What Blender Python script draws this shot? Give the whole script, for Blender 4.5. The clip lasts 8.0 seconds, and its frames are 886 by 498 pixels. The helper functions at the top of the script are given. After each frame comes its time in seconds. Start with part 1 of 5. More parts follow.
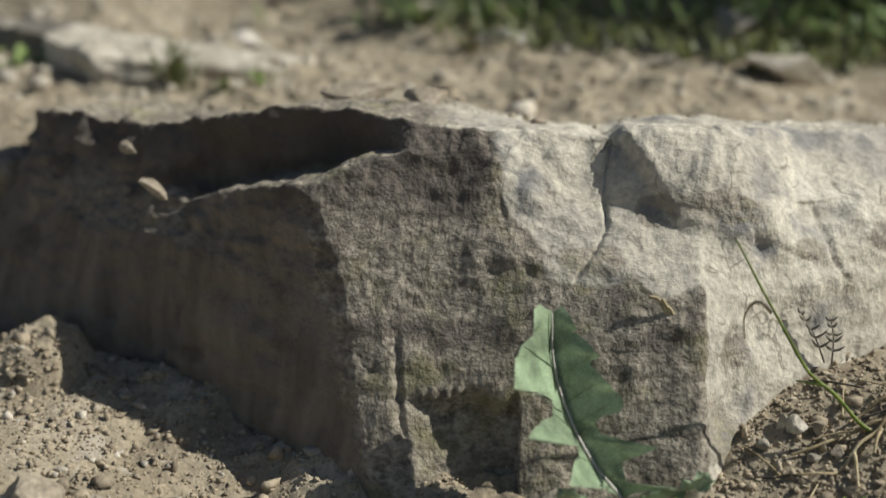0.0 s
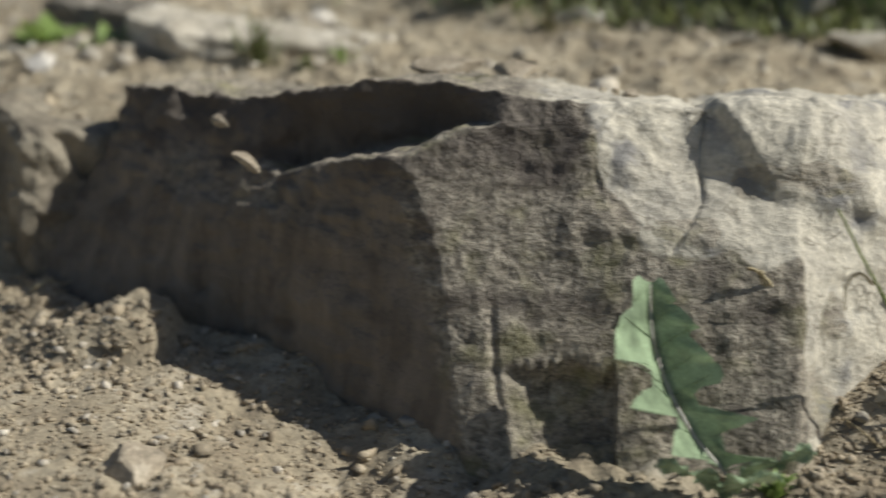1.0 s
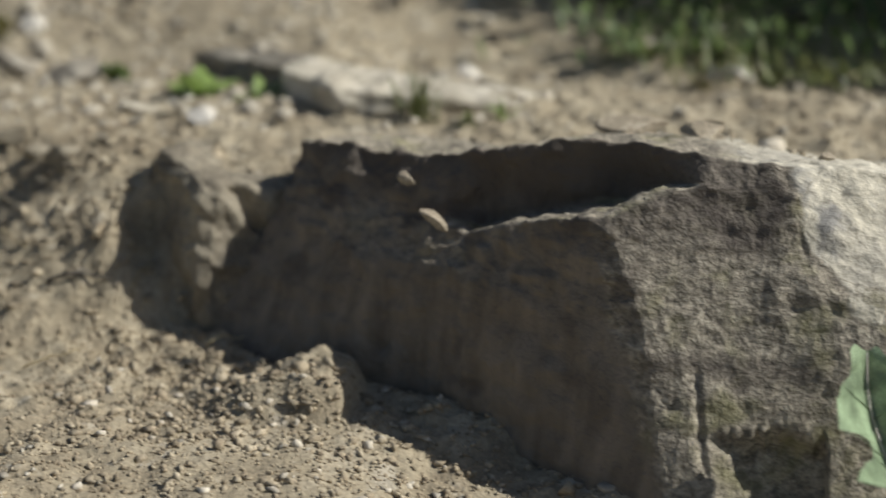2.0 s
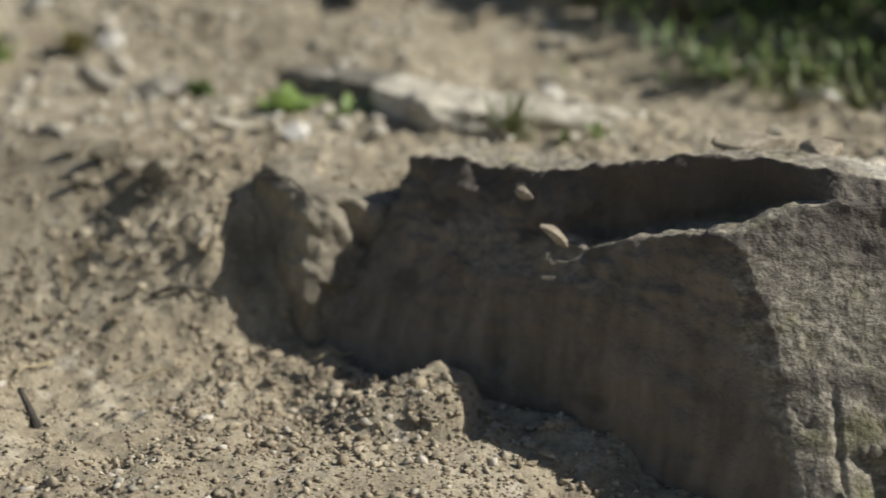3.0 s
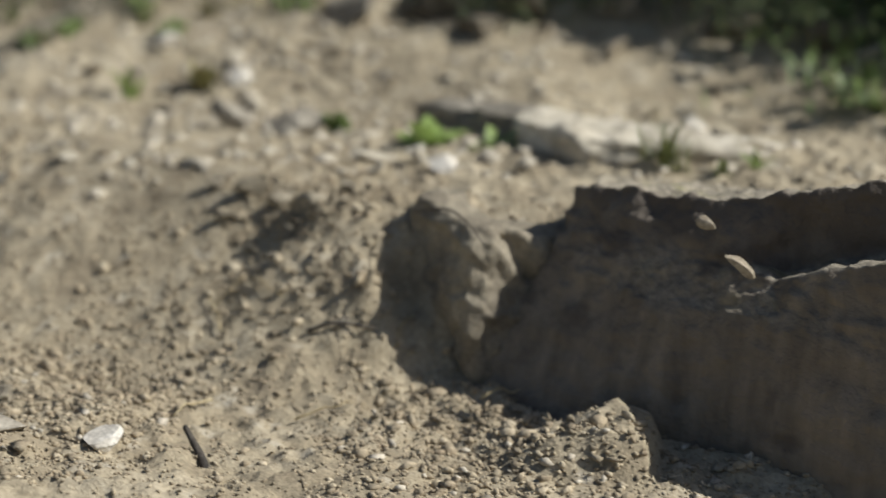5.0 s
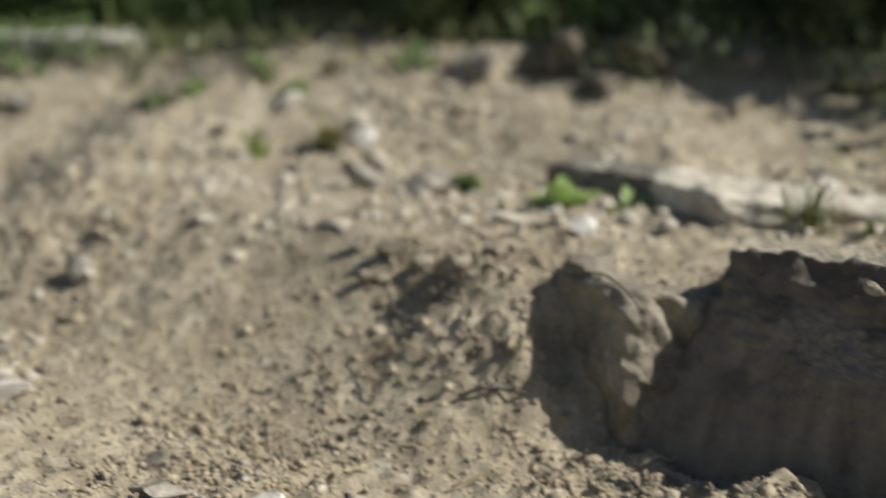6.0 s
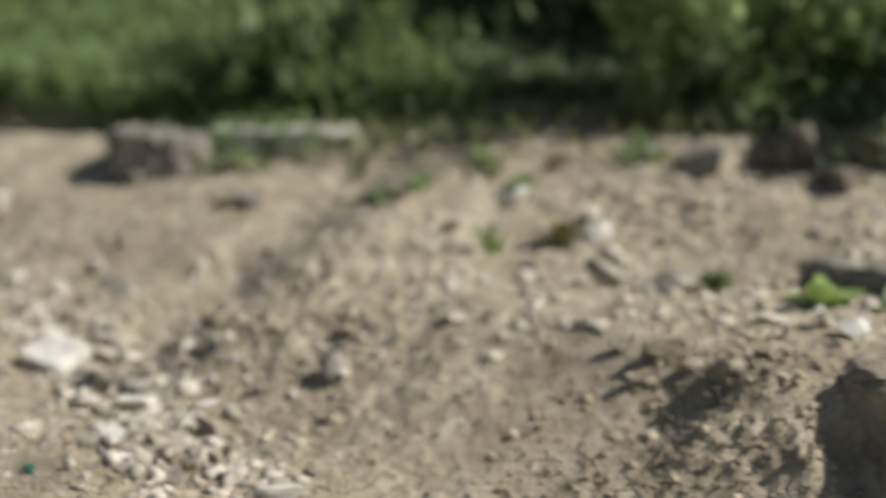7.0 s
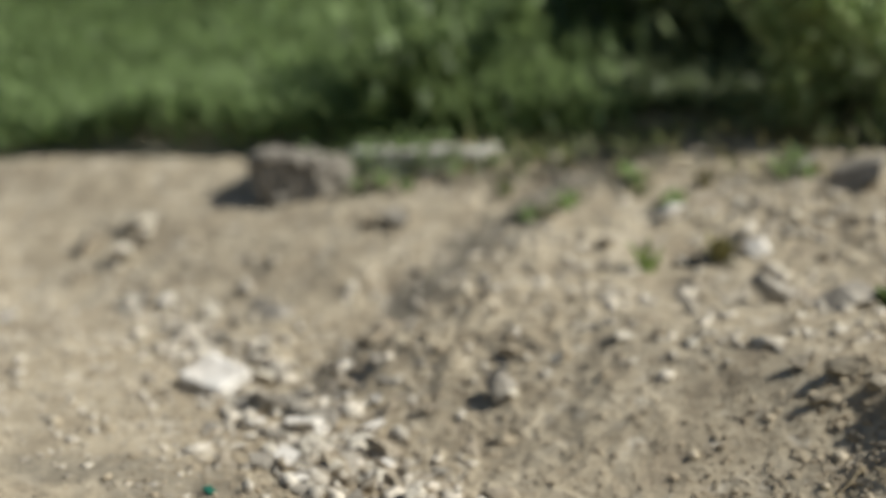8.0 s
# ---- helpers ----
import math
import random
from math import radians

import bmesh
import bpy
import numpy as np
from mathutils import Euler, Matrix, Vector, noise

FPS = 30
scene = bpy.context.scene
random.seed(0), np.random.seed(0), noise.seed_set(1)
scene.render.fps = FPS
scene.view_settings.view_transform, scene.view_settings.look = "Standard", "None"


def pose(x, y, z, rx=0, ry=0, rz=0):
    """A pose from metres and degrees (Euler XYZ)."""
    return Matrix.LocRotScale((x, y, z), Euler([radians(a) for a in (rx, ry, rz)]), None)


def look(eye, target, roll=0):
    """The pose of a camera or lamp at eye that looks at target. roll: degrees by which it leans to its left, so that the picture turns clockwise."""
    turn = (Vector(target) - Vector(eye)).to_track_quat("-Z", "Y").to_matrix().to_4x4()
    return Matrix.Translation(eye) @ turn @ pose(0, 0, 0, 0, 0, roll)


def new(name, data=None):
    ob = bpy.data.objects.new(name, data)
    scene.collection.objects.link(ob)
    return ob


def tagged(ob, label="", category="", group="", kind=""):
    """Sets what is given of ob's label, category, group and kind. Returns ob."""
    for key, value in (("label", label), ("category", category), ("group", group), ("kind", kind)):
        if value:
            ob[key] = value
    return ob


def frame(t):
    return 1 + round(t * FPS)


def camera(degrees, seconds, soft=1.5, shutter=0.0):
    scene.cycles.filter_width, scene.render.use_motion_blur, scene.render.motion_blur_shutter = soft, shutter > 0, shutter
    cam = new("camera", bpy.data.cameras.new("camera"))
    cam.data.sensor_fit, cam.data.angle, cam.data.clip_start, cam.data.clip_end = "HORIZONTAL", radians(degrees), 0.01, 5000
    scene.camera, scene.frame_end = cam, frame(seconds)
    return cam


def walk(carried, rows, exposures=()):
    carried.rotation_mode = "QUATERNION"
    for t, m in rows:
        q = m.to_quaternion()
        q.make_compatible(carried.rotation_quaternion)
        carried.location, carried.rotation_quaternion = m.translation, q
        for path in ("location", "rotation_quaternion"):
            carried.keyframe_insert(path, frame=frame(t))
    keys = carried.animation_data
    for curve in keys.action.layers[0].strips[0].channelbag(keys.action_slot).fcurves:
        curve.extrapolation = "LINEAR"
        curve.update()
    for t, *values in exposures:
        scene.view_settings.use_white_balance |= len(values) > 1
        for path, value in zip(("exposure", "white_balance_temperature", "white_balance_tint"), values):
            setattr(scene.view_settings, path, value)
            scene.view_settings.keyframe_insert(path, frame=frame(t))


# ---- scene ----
cam = camera(33.00, 8.0, shutter=0.5)
PATH = [
    (0, (0.0000, 0.0000, 0.4000), (0.0000, 1.9057, -0.2069), 0.91),
    (0.5, (-0.0010, -0.0058, 0.3913), (-0.0152, 1.8969, -0.2249), 0.90),
    (1, (-0.0263, -0.0046, 0.3904), (-0.0876, 1.8960, -0.2294), 0.49),
    (1.5, (-0.0654, 0.0005, 0.3992), (-0.1892, 1.9033, -0.2040), 0.30),
    (2, (-0.1043, 0.0028, 0.3916), (-0.2416, 1.9192, -0.1639), 0.82),
    (3.5, (-0.1927, 0.0062, 0.3755), (-0.3477, 1.9338, -0.1349), 1.37),
    (4, (-0.2097, 0.0124, 0.3693), (-0.3827, 1.9428, -0.1245), 1.23),
    (5.5, (-0.2581, 0.0317, 0.3622), (-0.5334, 1.9648, -0.0706), 0.21),
    (6, (-0.2890, 0.0294, 0.3705), (-0.6179, 1.9621, -0.0249), -0.08),
    (6.5, (-0.3250, 0.0287, 0.3817), (-0.7409, 1.9539, 0.0344), -0.62),
    (7, (-0.3835, 0.0293, 0.3828), (-0.8894, 1.9426, 0.0943), -0.86),
    (7.5, (-0.4170, 0.0280, 0.3765), (-0.9937, 1.9229, 0.0994), -1.52),
    (8, (-0.4428, 0.0291, 0.3775), (-1.0659, 1.9125, 0.1234), -1.95),
]
walk(cam, [(t, look(eye, target, roll)) for t, eye, target, roll in PATH], [(0, -0.14), (3, -0.04), (5.5, 0.05), (8, 0.13)])
cam.data.dof.use_dof = True
cam.data.dof.focus_distance = 0.79
cam.data.dof.aperture_fstop = 3.6

# ---- light ----
SUN = Vector((1.12, 0.06, 1.0)).normalized()
world = bpy.data.worlds.new("sky")
scene.world = world
world.use_nodes = True
wn = world.node_tree.nodes
sky = wn.new("ShaderNodeTexSky")
sky.sky_type, sky.sun_disc = "NISHITA", False
sky.sun_elevation = math.asin(SUN.z)
sky.sun_rotation = math.atan2(SUN.x, SUN.y)
wn["Background"].inputs["Strength"].default_value = 0.060
world.node_tree.links.new(sky.outputs["Color"], wn["Background"].inputs["Color"])
sun = new("sun", bpy.data.lights.new("sun", "SUN"))
sun.data.energy, sun.data.angle, sun.data.color = 5.1, radians(0.6), (0.975, 0.968, 0.92)
sun.matrix_world = look(SUN * 10, (0, 0, 0))


# ---- materials ----
def shader(name, base, dark, light, scale=40.0, rough=0.9, bump=0.3, grain=400.0, spots=0.0, spot_color=(0.5, 0.5, 0.5), per_object=0.0, island=0.0, spec=0.2, stretch=(1, 1, 1), relief=0.002):
    """A rough natural surface: three tones mixed by noise at two sizes, with fine relief."""
    mat = bpy.data.materials.new(name)
    mat.use_nodes = True
    nt = mat.node_tree
    nodes, link = nt.nodes, nt.links.new
    bsdf = nodes["Principled BSDF"]
    bsdf.inputs["Roughness"].default_value = rough
    bsdf.inputs["Specular IOR Level"].default_value = spec
    place = nodes.new("ShaderNodeTexCoord")
    mapping = nodes.new("ShaderNodeMapping")
    mapping.inputs["Scale"].default_value = stretch
    link(place.outputs["Object"], mapping.inputs["Vector"])
    big, small = nodes.new("ShaderNodeTexNoise"), nodes.new("ShaderNodeTexNoise")
    for n, s, d in ((big, scale, 5.0), (small, grain, 4.0)):
        n.inputs["Scale"].default_value, n.inputs["Detail"].default_value, n.inputs["Roughness"].default_value = s, d, 0.62
        link(mapping.outputs["Vector"], n.inputs["Vector"])
    r1 = nodes.new("ShaderNodeValToRGB")
    for e, (p, c) in zip((r1.color_ramp.elements[0], r1.color_ramp.elements[1]), ((0.34, dark), (0.68, light))):
        e.position, e.color = p, (*c, 1)
    mid = r1.color_ramp.elements.new(0.5)
    mid.color = (*base, 1)
    link(big.outputs["Fac"], r1.inputs["Fac"])
    r2 = nodes.new("ShaderNodeMapRange")
    r2.inputs["From Min"].default_value, r2.inputs["From Max"].default_value = 0.3, 0.7
    r2.inputs["To Min"].default_value, r2.inputs["To Max"].default_value = 0.72, 1.2
    link(small.outputs["Fac"], r2.inputs["Value"])
    mul = nodes.new("ShaderNodeVectorMath")
    mul.operation = "SCALE"
    link(r1.outputs["Color"], mul.inputs[0])
    link(r2.outputs["Result"], mul.inputs["Scale"])
    color = mul.outputs["Vector"]
    if spots:
        vor = nodes.new("ShaderNodeTexNoise")
        vor.inputs["Scale"].default_value, vor.inputs["Detail"].default_value = scale * 2.3, 6.0
        link(mapping.outputs["Vector"], vor.inputs["Vector"])
        cut = nodes.new("ShaderNodeMapRange")
        cut.inputs["From Min"].default_value, cut.inputs["From Max"].default_value = 0.66 - spots, 0.72 - spots * 0.6
        link(vor.outputs["Fac"], cut.inputs["Value"])
        mix = nodes.new("ShaderNodeMix")
        mix.data_type = "RGBA"
        link(cut.outputs["Result"], mix.inputs["Factor"])
        link(color, mix.inputs["A"])
        mix.inputs["B"].default_value = (*spot_color, 1)
        color = mix.outputs["Result"]
    if per_object or island:
        info = nodes.new("ShaderNodeObjectInfo") if per_object else nodes.new("ShaderNodeNewGeometry")
        vary = nodes.new("ShaderNodeMapRange")
        vary.inputs["To Min"].default_value, vary.inputs["To Max"].default_value = 1 - (per_object or island), 1 + (per_object or island)
        link(info.outputs["Random" if per_object else "Random Per Island"], vary.inputs["Value"])
        mul2 = nodes.new("ShaderNodeVectorMath")
        mul2.operation = "SCALE"
        link(color, mul2.inputs[0])
        link(vary.outputs["Result"], mul2.inputs["Scale"])
        color = mul2.outputs["Vector"]
    link(color, bsdf.inputs["Base Color"])
    if bump:
        add = nodes.new("ShaderNodeMath")
        add.operation = "MULTIPLY_ADD"
        add.inputs[1].default_value = 0.5
        link(big.outputs["Fac"], add.inputs[0])
        link(small.outputs["Fac"], add.inputs[2])
        b = nodes.new("ShaderNodeBump")
        b.inputs["Strength"].default_value, b.inputs["Distance"].default_value = bump, relief
        link(add.outputs["Value"], b.inputs["Height"])
        link(b.outputs["Normal"], bsdf.inputs["Normal"])
    return mat


def leaf_shader(name, color, vary=0.35, rough=0.5, passing=0.25):
    """Thin leaf tissue that lets some light through."""
    mat = shader(name, color, tuple(c * 0.6 for c in color), tuple(min(1, c * 1.5) for c in color), 60, rough, 0.15, 900, island=vary, spec=0.4)
    nodes, link = mat.node_tree.nodes, mat.node_tree.links.new
    bsdf = nodes["Principled BSDF"]
    glow = nodes.new("ShaderNodeBsdfTranslucent")
    source = bsdf.inputs["Base Color"].links[0].from_socket
    link(source, glow.inputs["Color"])
    mix = nodes.new("ShaderNodeMixShader")
    mix.inputs["Fac"].default_value = passing
    link(bsdf.outputs["BSDF"], mix.inputs[1])
    link(glow.outputs["BSDF"], mix.inputs[2])
    link(mix.outputs["Shader"], nodes["Material Output"].inputs["Surface"])
    return mat


SOIL = shader("dry_soil", (0.36, 0.302, 0.21), (0.265, 0.217, 0.15), (0.45, 0.385, 0.28), 22, 0.95, 0.8, 330, spots=0.06, spot_color=(0.45, 0.395, 0.305))


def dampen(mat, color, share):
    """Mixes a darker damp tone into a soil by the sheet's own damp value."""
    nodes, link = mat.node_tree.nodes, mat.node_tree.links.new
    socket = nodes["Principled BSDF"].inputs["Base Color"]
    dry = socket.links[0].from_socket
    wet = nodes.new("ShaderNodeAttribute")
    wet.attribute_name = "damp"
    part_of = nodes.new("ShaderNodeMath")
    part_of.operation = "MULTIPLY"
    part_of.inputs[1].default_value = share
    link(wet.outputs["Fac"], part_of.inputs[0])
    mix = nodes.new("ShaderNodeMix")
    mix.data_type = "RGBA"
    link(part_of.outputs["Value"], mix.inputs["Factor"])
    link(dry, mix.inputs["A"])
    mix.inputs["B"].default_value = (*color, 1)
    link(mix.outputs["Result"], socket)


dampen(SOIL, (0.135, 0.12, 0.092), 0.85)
CRUMB = shader("soil_crumb", (0.37, 0.305, 0.213), (0.28, 0.225, 0.156), (0.45, 0.385, 0.283), 60, 0.95, 0.4, 500, island=0.3)
STONE = shader("pale_limestone", (0.48, 0.43, 0.34), (0.34, 0.30, 0.24), (0.60, 0.55, 0.46), 45, 0.85, 0.4, 350, per_object=0.28)
TAN = shader("tan_stone", (0.36, 0.30, 0.22), (0.26, 0.22, 0.16), (0.46, 0.40, 0.31), 45, 0.9, 0.5, 350, per_object=0.1)
DARK = shader("dark_stone", (0.15, 0.128, 0.095), (0.085, 0.072, 0.055), (0.23, 0.2, 0.155), 45, 0.9, 0.5, 350, per_object=0.2)
CHIPS = shader("stone_chips", (0.48, 0.425, 0.34), (0.34, 0.30, 0.24), (0.60, 0.545, 0.45), 60, 0.85, 0.3, 350, island=0.35)
WHITE = shader("whitish_limestone", (0.66, 0.61, 0.53), (0.52, 0.47, 0.40), (0.76, 0.72, 0.65), 45, 0.85, 0.3, 350, per_object=0.1)
GREY = shader("grey_stone", (0.27, 0.24, 0.195), (0.17, 0.15, 0.12), (0.38, 0.345, 0.285), 45, 0.85, 0.4, 350, per_object=0.2)
CLAY = shader("grey_clay", (0.25, 0.215, 0.16), (0.17, 0.145, 0.11), (0.33, 0.29, 0.22), 30, 0.95, 0.5, 300)
STRAW = shader("dry_straw", (0.42, 0.34, 0.20), (0.25, 0.19, 0.11), (0.55, 0.47, 0.30), 50, 0.7, 0.2, 600, island=0.35)
ROOT = shader("dark_root", (0.10, 0.085, 0.07), (0.05, 0.045, 0.04), (0.17, 0.15, 0.12), 80, 0.9, 0.4, 500)
STEM = leaf_shader("green_stem", (0.20, 0.26, 0.05), 0.0, 0.45, 0.1)
PALEGREEN = leaf_shader("grey_green_leaf", (0.275, 0.355, 0.215), 0.0, 0.36, 0.16)
VEIN = shader("pale_vein", (0.50, 0.46, 0.40), (0.42, 0.36, 0.32), (0.58, 0.56, 0.48), 80, 0.5, 0.1, 500)
GRASS = leaf_shader("meadow_grass", (0.165, 0.225, 0.085), 0.35, 0.5, 0.4)
BUSHLEAF = leaf_shader("bush_leaf", (0.205, 0.245, 0.125), 0.4, 0.5, 0.5)
MEADOW = leaf_shader("sunny_grass", (0.235, 0.32, 0.125), 0.3, 0.5, 0.55)
OLIVE = leaf_shader("olive_grass", (0.17, 0.19, 0.075), 0.35, 0.5, 0.35)
FRESH = leaf_shader("fresh_leaf", (0.27, 0.36, 0.11), 0.3)
YELLOWED = leaf_shader("yellowed_leaf", (0.23, 0.205, 0.085), 0.35)
LIGHTLEAF = leaf_shader("light_green_leaf", (0.42, 0.52, 0.24), 0.35, 0.5, 0.4)
PALESTEM = shader("pale_stem", (0.30, 0.28, 0.13), (0.2, 0.19, 0.09), (0.40, 0.38, 0.2), 60, 0.7, 0.2, 400)
WITHERED = shader("withered_leaf", (0.25, 0.225, 0.18), (0.16, 0.145, 0.12), (0.36, 0.33, 0.27), 90, 0.85, 0.3, 500)
SHARD = shader("green_glass", (0.03, 0.16, 0.10), (0.02, 0.12, 0.08), (0.05, 0.2, 0.13), 60, 0.15, 0.0, 400, spec=0.6)
BARK = shader("bush_bark", (0.10, 0.08, 0.06), (0.06, 0.05, 0.04), (0.16, 0.13, 0.10), 60, 0.9, 0.4, 400)


# ---- small helpers ----
def hash3(i, j, k, seed):
    """A repeatable random number from 0 to 1 for each lattice point."""
    n = (i * 73856093) ^ (j * 19349663) ^ (k * 83492791) ^ (seed * 2654435761)
    n = (n ^ (n >> 13)) * 1274126177
    n = (n ^ (n >> 16)) & 0xFFFFFF
    return n / float(0xFFFFFF)


def vnoise(x, y, z=0.0, seed=1):
    """Smooth value noise from -1 to 1 on arrays."""
    x, y, z = np.broadcast_arrays(np.asarray(x, float), np.asarray(y, float), np.asarray(z, float))
    i, j, k = (np.floor(a).astype(np.int64) for a in (x, y, z))
    u, v, w = (a - np.floor(a) for a in (x, y, z))
    u, v, w = (a * a * (3 - 2 * a) for a in (u, v, w))
    out = 0
    for di in (0, 1):
        for dj in (0, 1):
            for dk in (0, 1):
                share = (u if di else 1 - u) * (v if dj else 1 - v) * (w if dk else 1 - w)
                out = out + share * hash3(i + di, j + dj, k + dk, seed)
    return 2 * out - 1


def fbm(x, y, z=0.0, octaves=4, seed=1):
    out, size = 0, 1.0
    for n in range(octaves):
        f = 2.03 ** n
        out = out + size * vnoise(x * f, y * f, z * f, seed + 17 * n)
        size *= 0.5
    return out


def ramp(a, lo, hi):
    s = np.clip((a - lo) / (hi - lo), 0, 1)
    return s * s * (3 - 2 * s)


def soil(x, y):
    """Height of the bare ground, without its grain: hollow way below, terrace above, bank at the back."""
    x, y = np.asarray(x, float), np.asarray(y, float)
    wob = 0.018 * vnoise(x * 9, y * 9, 0, 5) + 0.004 * vnoise(x * 27, y * 27, 0, 6)
    foot = np.interp(x, [-1.6, -1.0, -0.85, -0.7, -0.43, -0.35, -0.28, -0.2, 0.1, 0.6], [1.25, 1.10, 1.03, 0.95, 0.83, 0.905, 0.93, 0.93, 0.90, 0.98]) + wob
    top = np.interp(x, [-1.6, -1.0, -0.85, -0.7, -0.43, -0.35, -0.28, -0.2, 0.1, 0.6], [1.65, 1.40, 1.30, 1.22, 1.03, 1.00, 0.985, 0.98, 0.97, 1.06]) + wob
    low = 0.060 + 0.10 * np.clip(-x - 0.45, 0, 1.2) - 0.02 * ramp(y, 0.72, 0.45)
    heap = 0.15 * (x - 0.142) + 1.0 * (y - 0.693)
    low = low + (0.026 * ramp(heap, -0.012, 0.060) + 0.12 * np.clip(x - 0.17, 0, 0.15) * ramp(y, 0.5, 0.6) + 0.1 * np.clip(y - 0.76, 0, 0.1)) * ramp(x, 0.128, 0.150)
    low = low - 0.014 * np.exp(-(((x - 0.07) / 0.085) ** 2) - ((y - 0.665) / 0.05) ** 2)
    low = low - 0.026 * np.exp(-(((x + 0.07) / 0.065) ** 2) - ((y - 0.675) / 0.05) ** 2)
    low = low - 0.018 * np.exp(-(((x + 0.13) / 0.06) ** 2) - ((y - 0.725) / 0.05) ** 2)
    low = low + 0.020 * ramp(x + 0.004 * vnoise(y * 60, 0 * y, 0, 12), -0.210, -0.220) * ramp(x, -0.31, -0.245) * ramp(y + 0.004 * vnoise(x * 60, 0 * x, 0, 14), 0.772, 0.800) * ramp(y, 0.88, 0.83)
    low = low + 0.006 * np.exp(-(((x + 0.33) / 0.04) ** 2) - ((y - 0.90) / 0.04) ** 2)
    high = 0.160 + 0.06 * np.clip(y - 1.05, 0, 0.4) + 0.33 * np.clip(y - 1.32, 0, 0.28) - 0.015 * ramp(x, -0.7, -1.1)
    brink = np.interp(y, [1.0, 1.12, 1.2, 1.33, 1.42, 1.5, 1.6], [-0.885, -0.875, -0.862, -0.860, -0.805, -0.76, -0.74]) + 0.007 * vnoise(y * 16, 0 * y, 0, 9) + 0.004 * vnoise(y * 50, 0 * y, 0, 10)
    gutter = 0.022 * ramp(x - brink, 0.004, -0.024) * ramp(x - brink, -0.17, -0.05) * ramp(y, 1.06, 1.16) * ramp(y, 1.55, 1.40)
    s = np.clip((y - foot) / (top - foot), 0, 1)
    s = 0.6 * s * s * (3 - 2 * s) + 0.4 * s
    return low - gutter + (high - low) * s + 0.016 * np.exp(-(((x + 0.386) / 0.024) ** 2) - ((y - 0.935) / 0.028) ** 2) - 0.032 * np.exp(-(((x + 0.372) / 0.020) ** 2) - ((y - 0.955) / 0.022) ** 2) + 0.42 * np.clip(y - 1.66, 0, 1.3) + 0.03 * np.clip(y - 3, 0, 12) + 0.012 * vnoise(x * 6, y * 6, 0, 8) * ramp(y, 0.9, 1.2)


def grid_mesh(name, pts, material):
    """A smooth sheet from an array of shape (rows, columns, 3)."""
    rows, cols = pts.shape[:2]
    me = bpy.data.meshes.new(name)
    k = np.arange(rows * cols).reshape(rows, cols)
    quads = np.stack([k[:-1, :-1], k[:-1, 1:], k[1:, 1:], k[1:, :-1]], -1).reshape(-1, 4)
    me.vertices.add(rows * cols)
    me.vertices.foreach_set("co", pts.reshape(-1).astype(np.float32))
    me.loops.add(quads.size)
    me.loops.foreach_set("vertex_index", quads.reshape(-1).astype(np.int32))
    me.polygons.add(len(quads))
    me.polygons.foreach_set("loop_start", np.arange(0, quads.size, 4, dtype=np.int32))
    me.polygons.foreach_set("use_smooth", np.ones(len(quads), bool))
    me.update(calc_edges=True)
    me.validate()
    me.materials.append(material)
    return me


def tri_mesh(name, verts, tris, material, smooth=False):
    """One mesh from arrays of places and of triangles."""
    me = bpy.data.meshes.new(name)
    me.vertices.add(len(verts))
    me.vertices.foreach_set("co", np.asarray(verts, np.float32).reshape(-1))
    me.loops.add(tris.size)
    me.loops.foreach_set("vertex_index", tris.reshape(-1).astype(np.int32))
    me.polygons.add(len(tris))
    me.polygons.foreach_set("loop_start", np.arange(0, tris.size, 3, dtype=np.int32))
    if smooth:
        me.polygons.foreach_set("use_smooth", np.ones(len(tris), bool))
    me.update(calc_edges=True)
    me.materials.append(material)
    return me


def part(name, me, parent, label=""):
    ob = new(name, me)
    ob.parent = parent
    return tagged(ob, label=label) if label else ob


def ground_z(x, y):
    """Height of the finished ground, with its clods and grain."""
    x, y = np.asarray(x, float), np.asarray(y, float)
    near = np.exp(-np.clip(np.hypot(x + 0.4, y - 1.1) - 1.2, 0, None))
    rough = 0.45 + 0.55 * ramp(x, -1.05, -0.8) * ramp(vnoise(x * 7, y * 7, 0, 31), -0.5, 0.4)
    rough = rough * (1 - 0.45 * ramp(y, 0.80, 0.92) * ramp(y, 1.18, 1.06) * ramp(x, -0.42, -0.5))
    z = soil(x, y) + near * rough * 0.0050 * fbm(x * 30, y * 30, 0, 3, 11)
    z = z + near * rough * 0.0022 * fbm((0.5 * x + 0.87 * y) * 120, (0.5 * y - 0.87 * x) * 120, 0, 2, 13)
    for f, h, seed in ((70, 0.0034, 23), (115, 0.0022, 25), (190, 0.0016, 27)):
        z = z + near * rough * h * np.clip(np.abs(vnoise((0.8 * x + 0.6 * y) * f, (0.8 * y - 0.6 * x) * f, 0, seed)) - 0.25, 0, 1)
    # hollow under the edge of the terrace, beside the earth block
    z = z - 0.016 * np.exp(-(((x + 0.49) / 0.04) ** 2 + ((y - 1.01) / 0.03) ** 2))
    return z


ICO = bmesh.new()
bmesh.ops.create_icosphere(ICO, subdivisions=1, radius=1.0)
ICO_V = np.array([v.co[:] for v in ICO.verts])
ICO_F = np.array([[v.index for v in f.verts] for f in ICO.faces])
ICO.free()


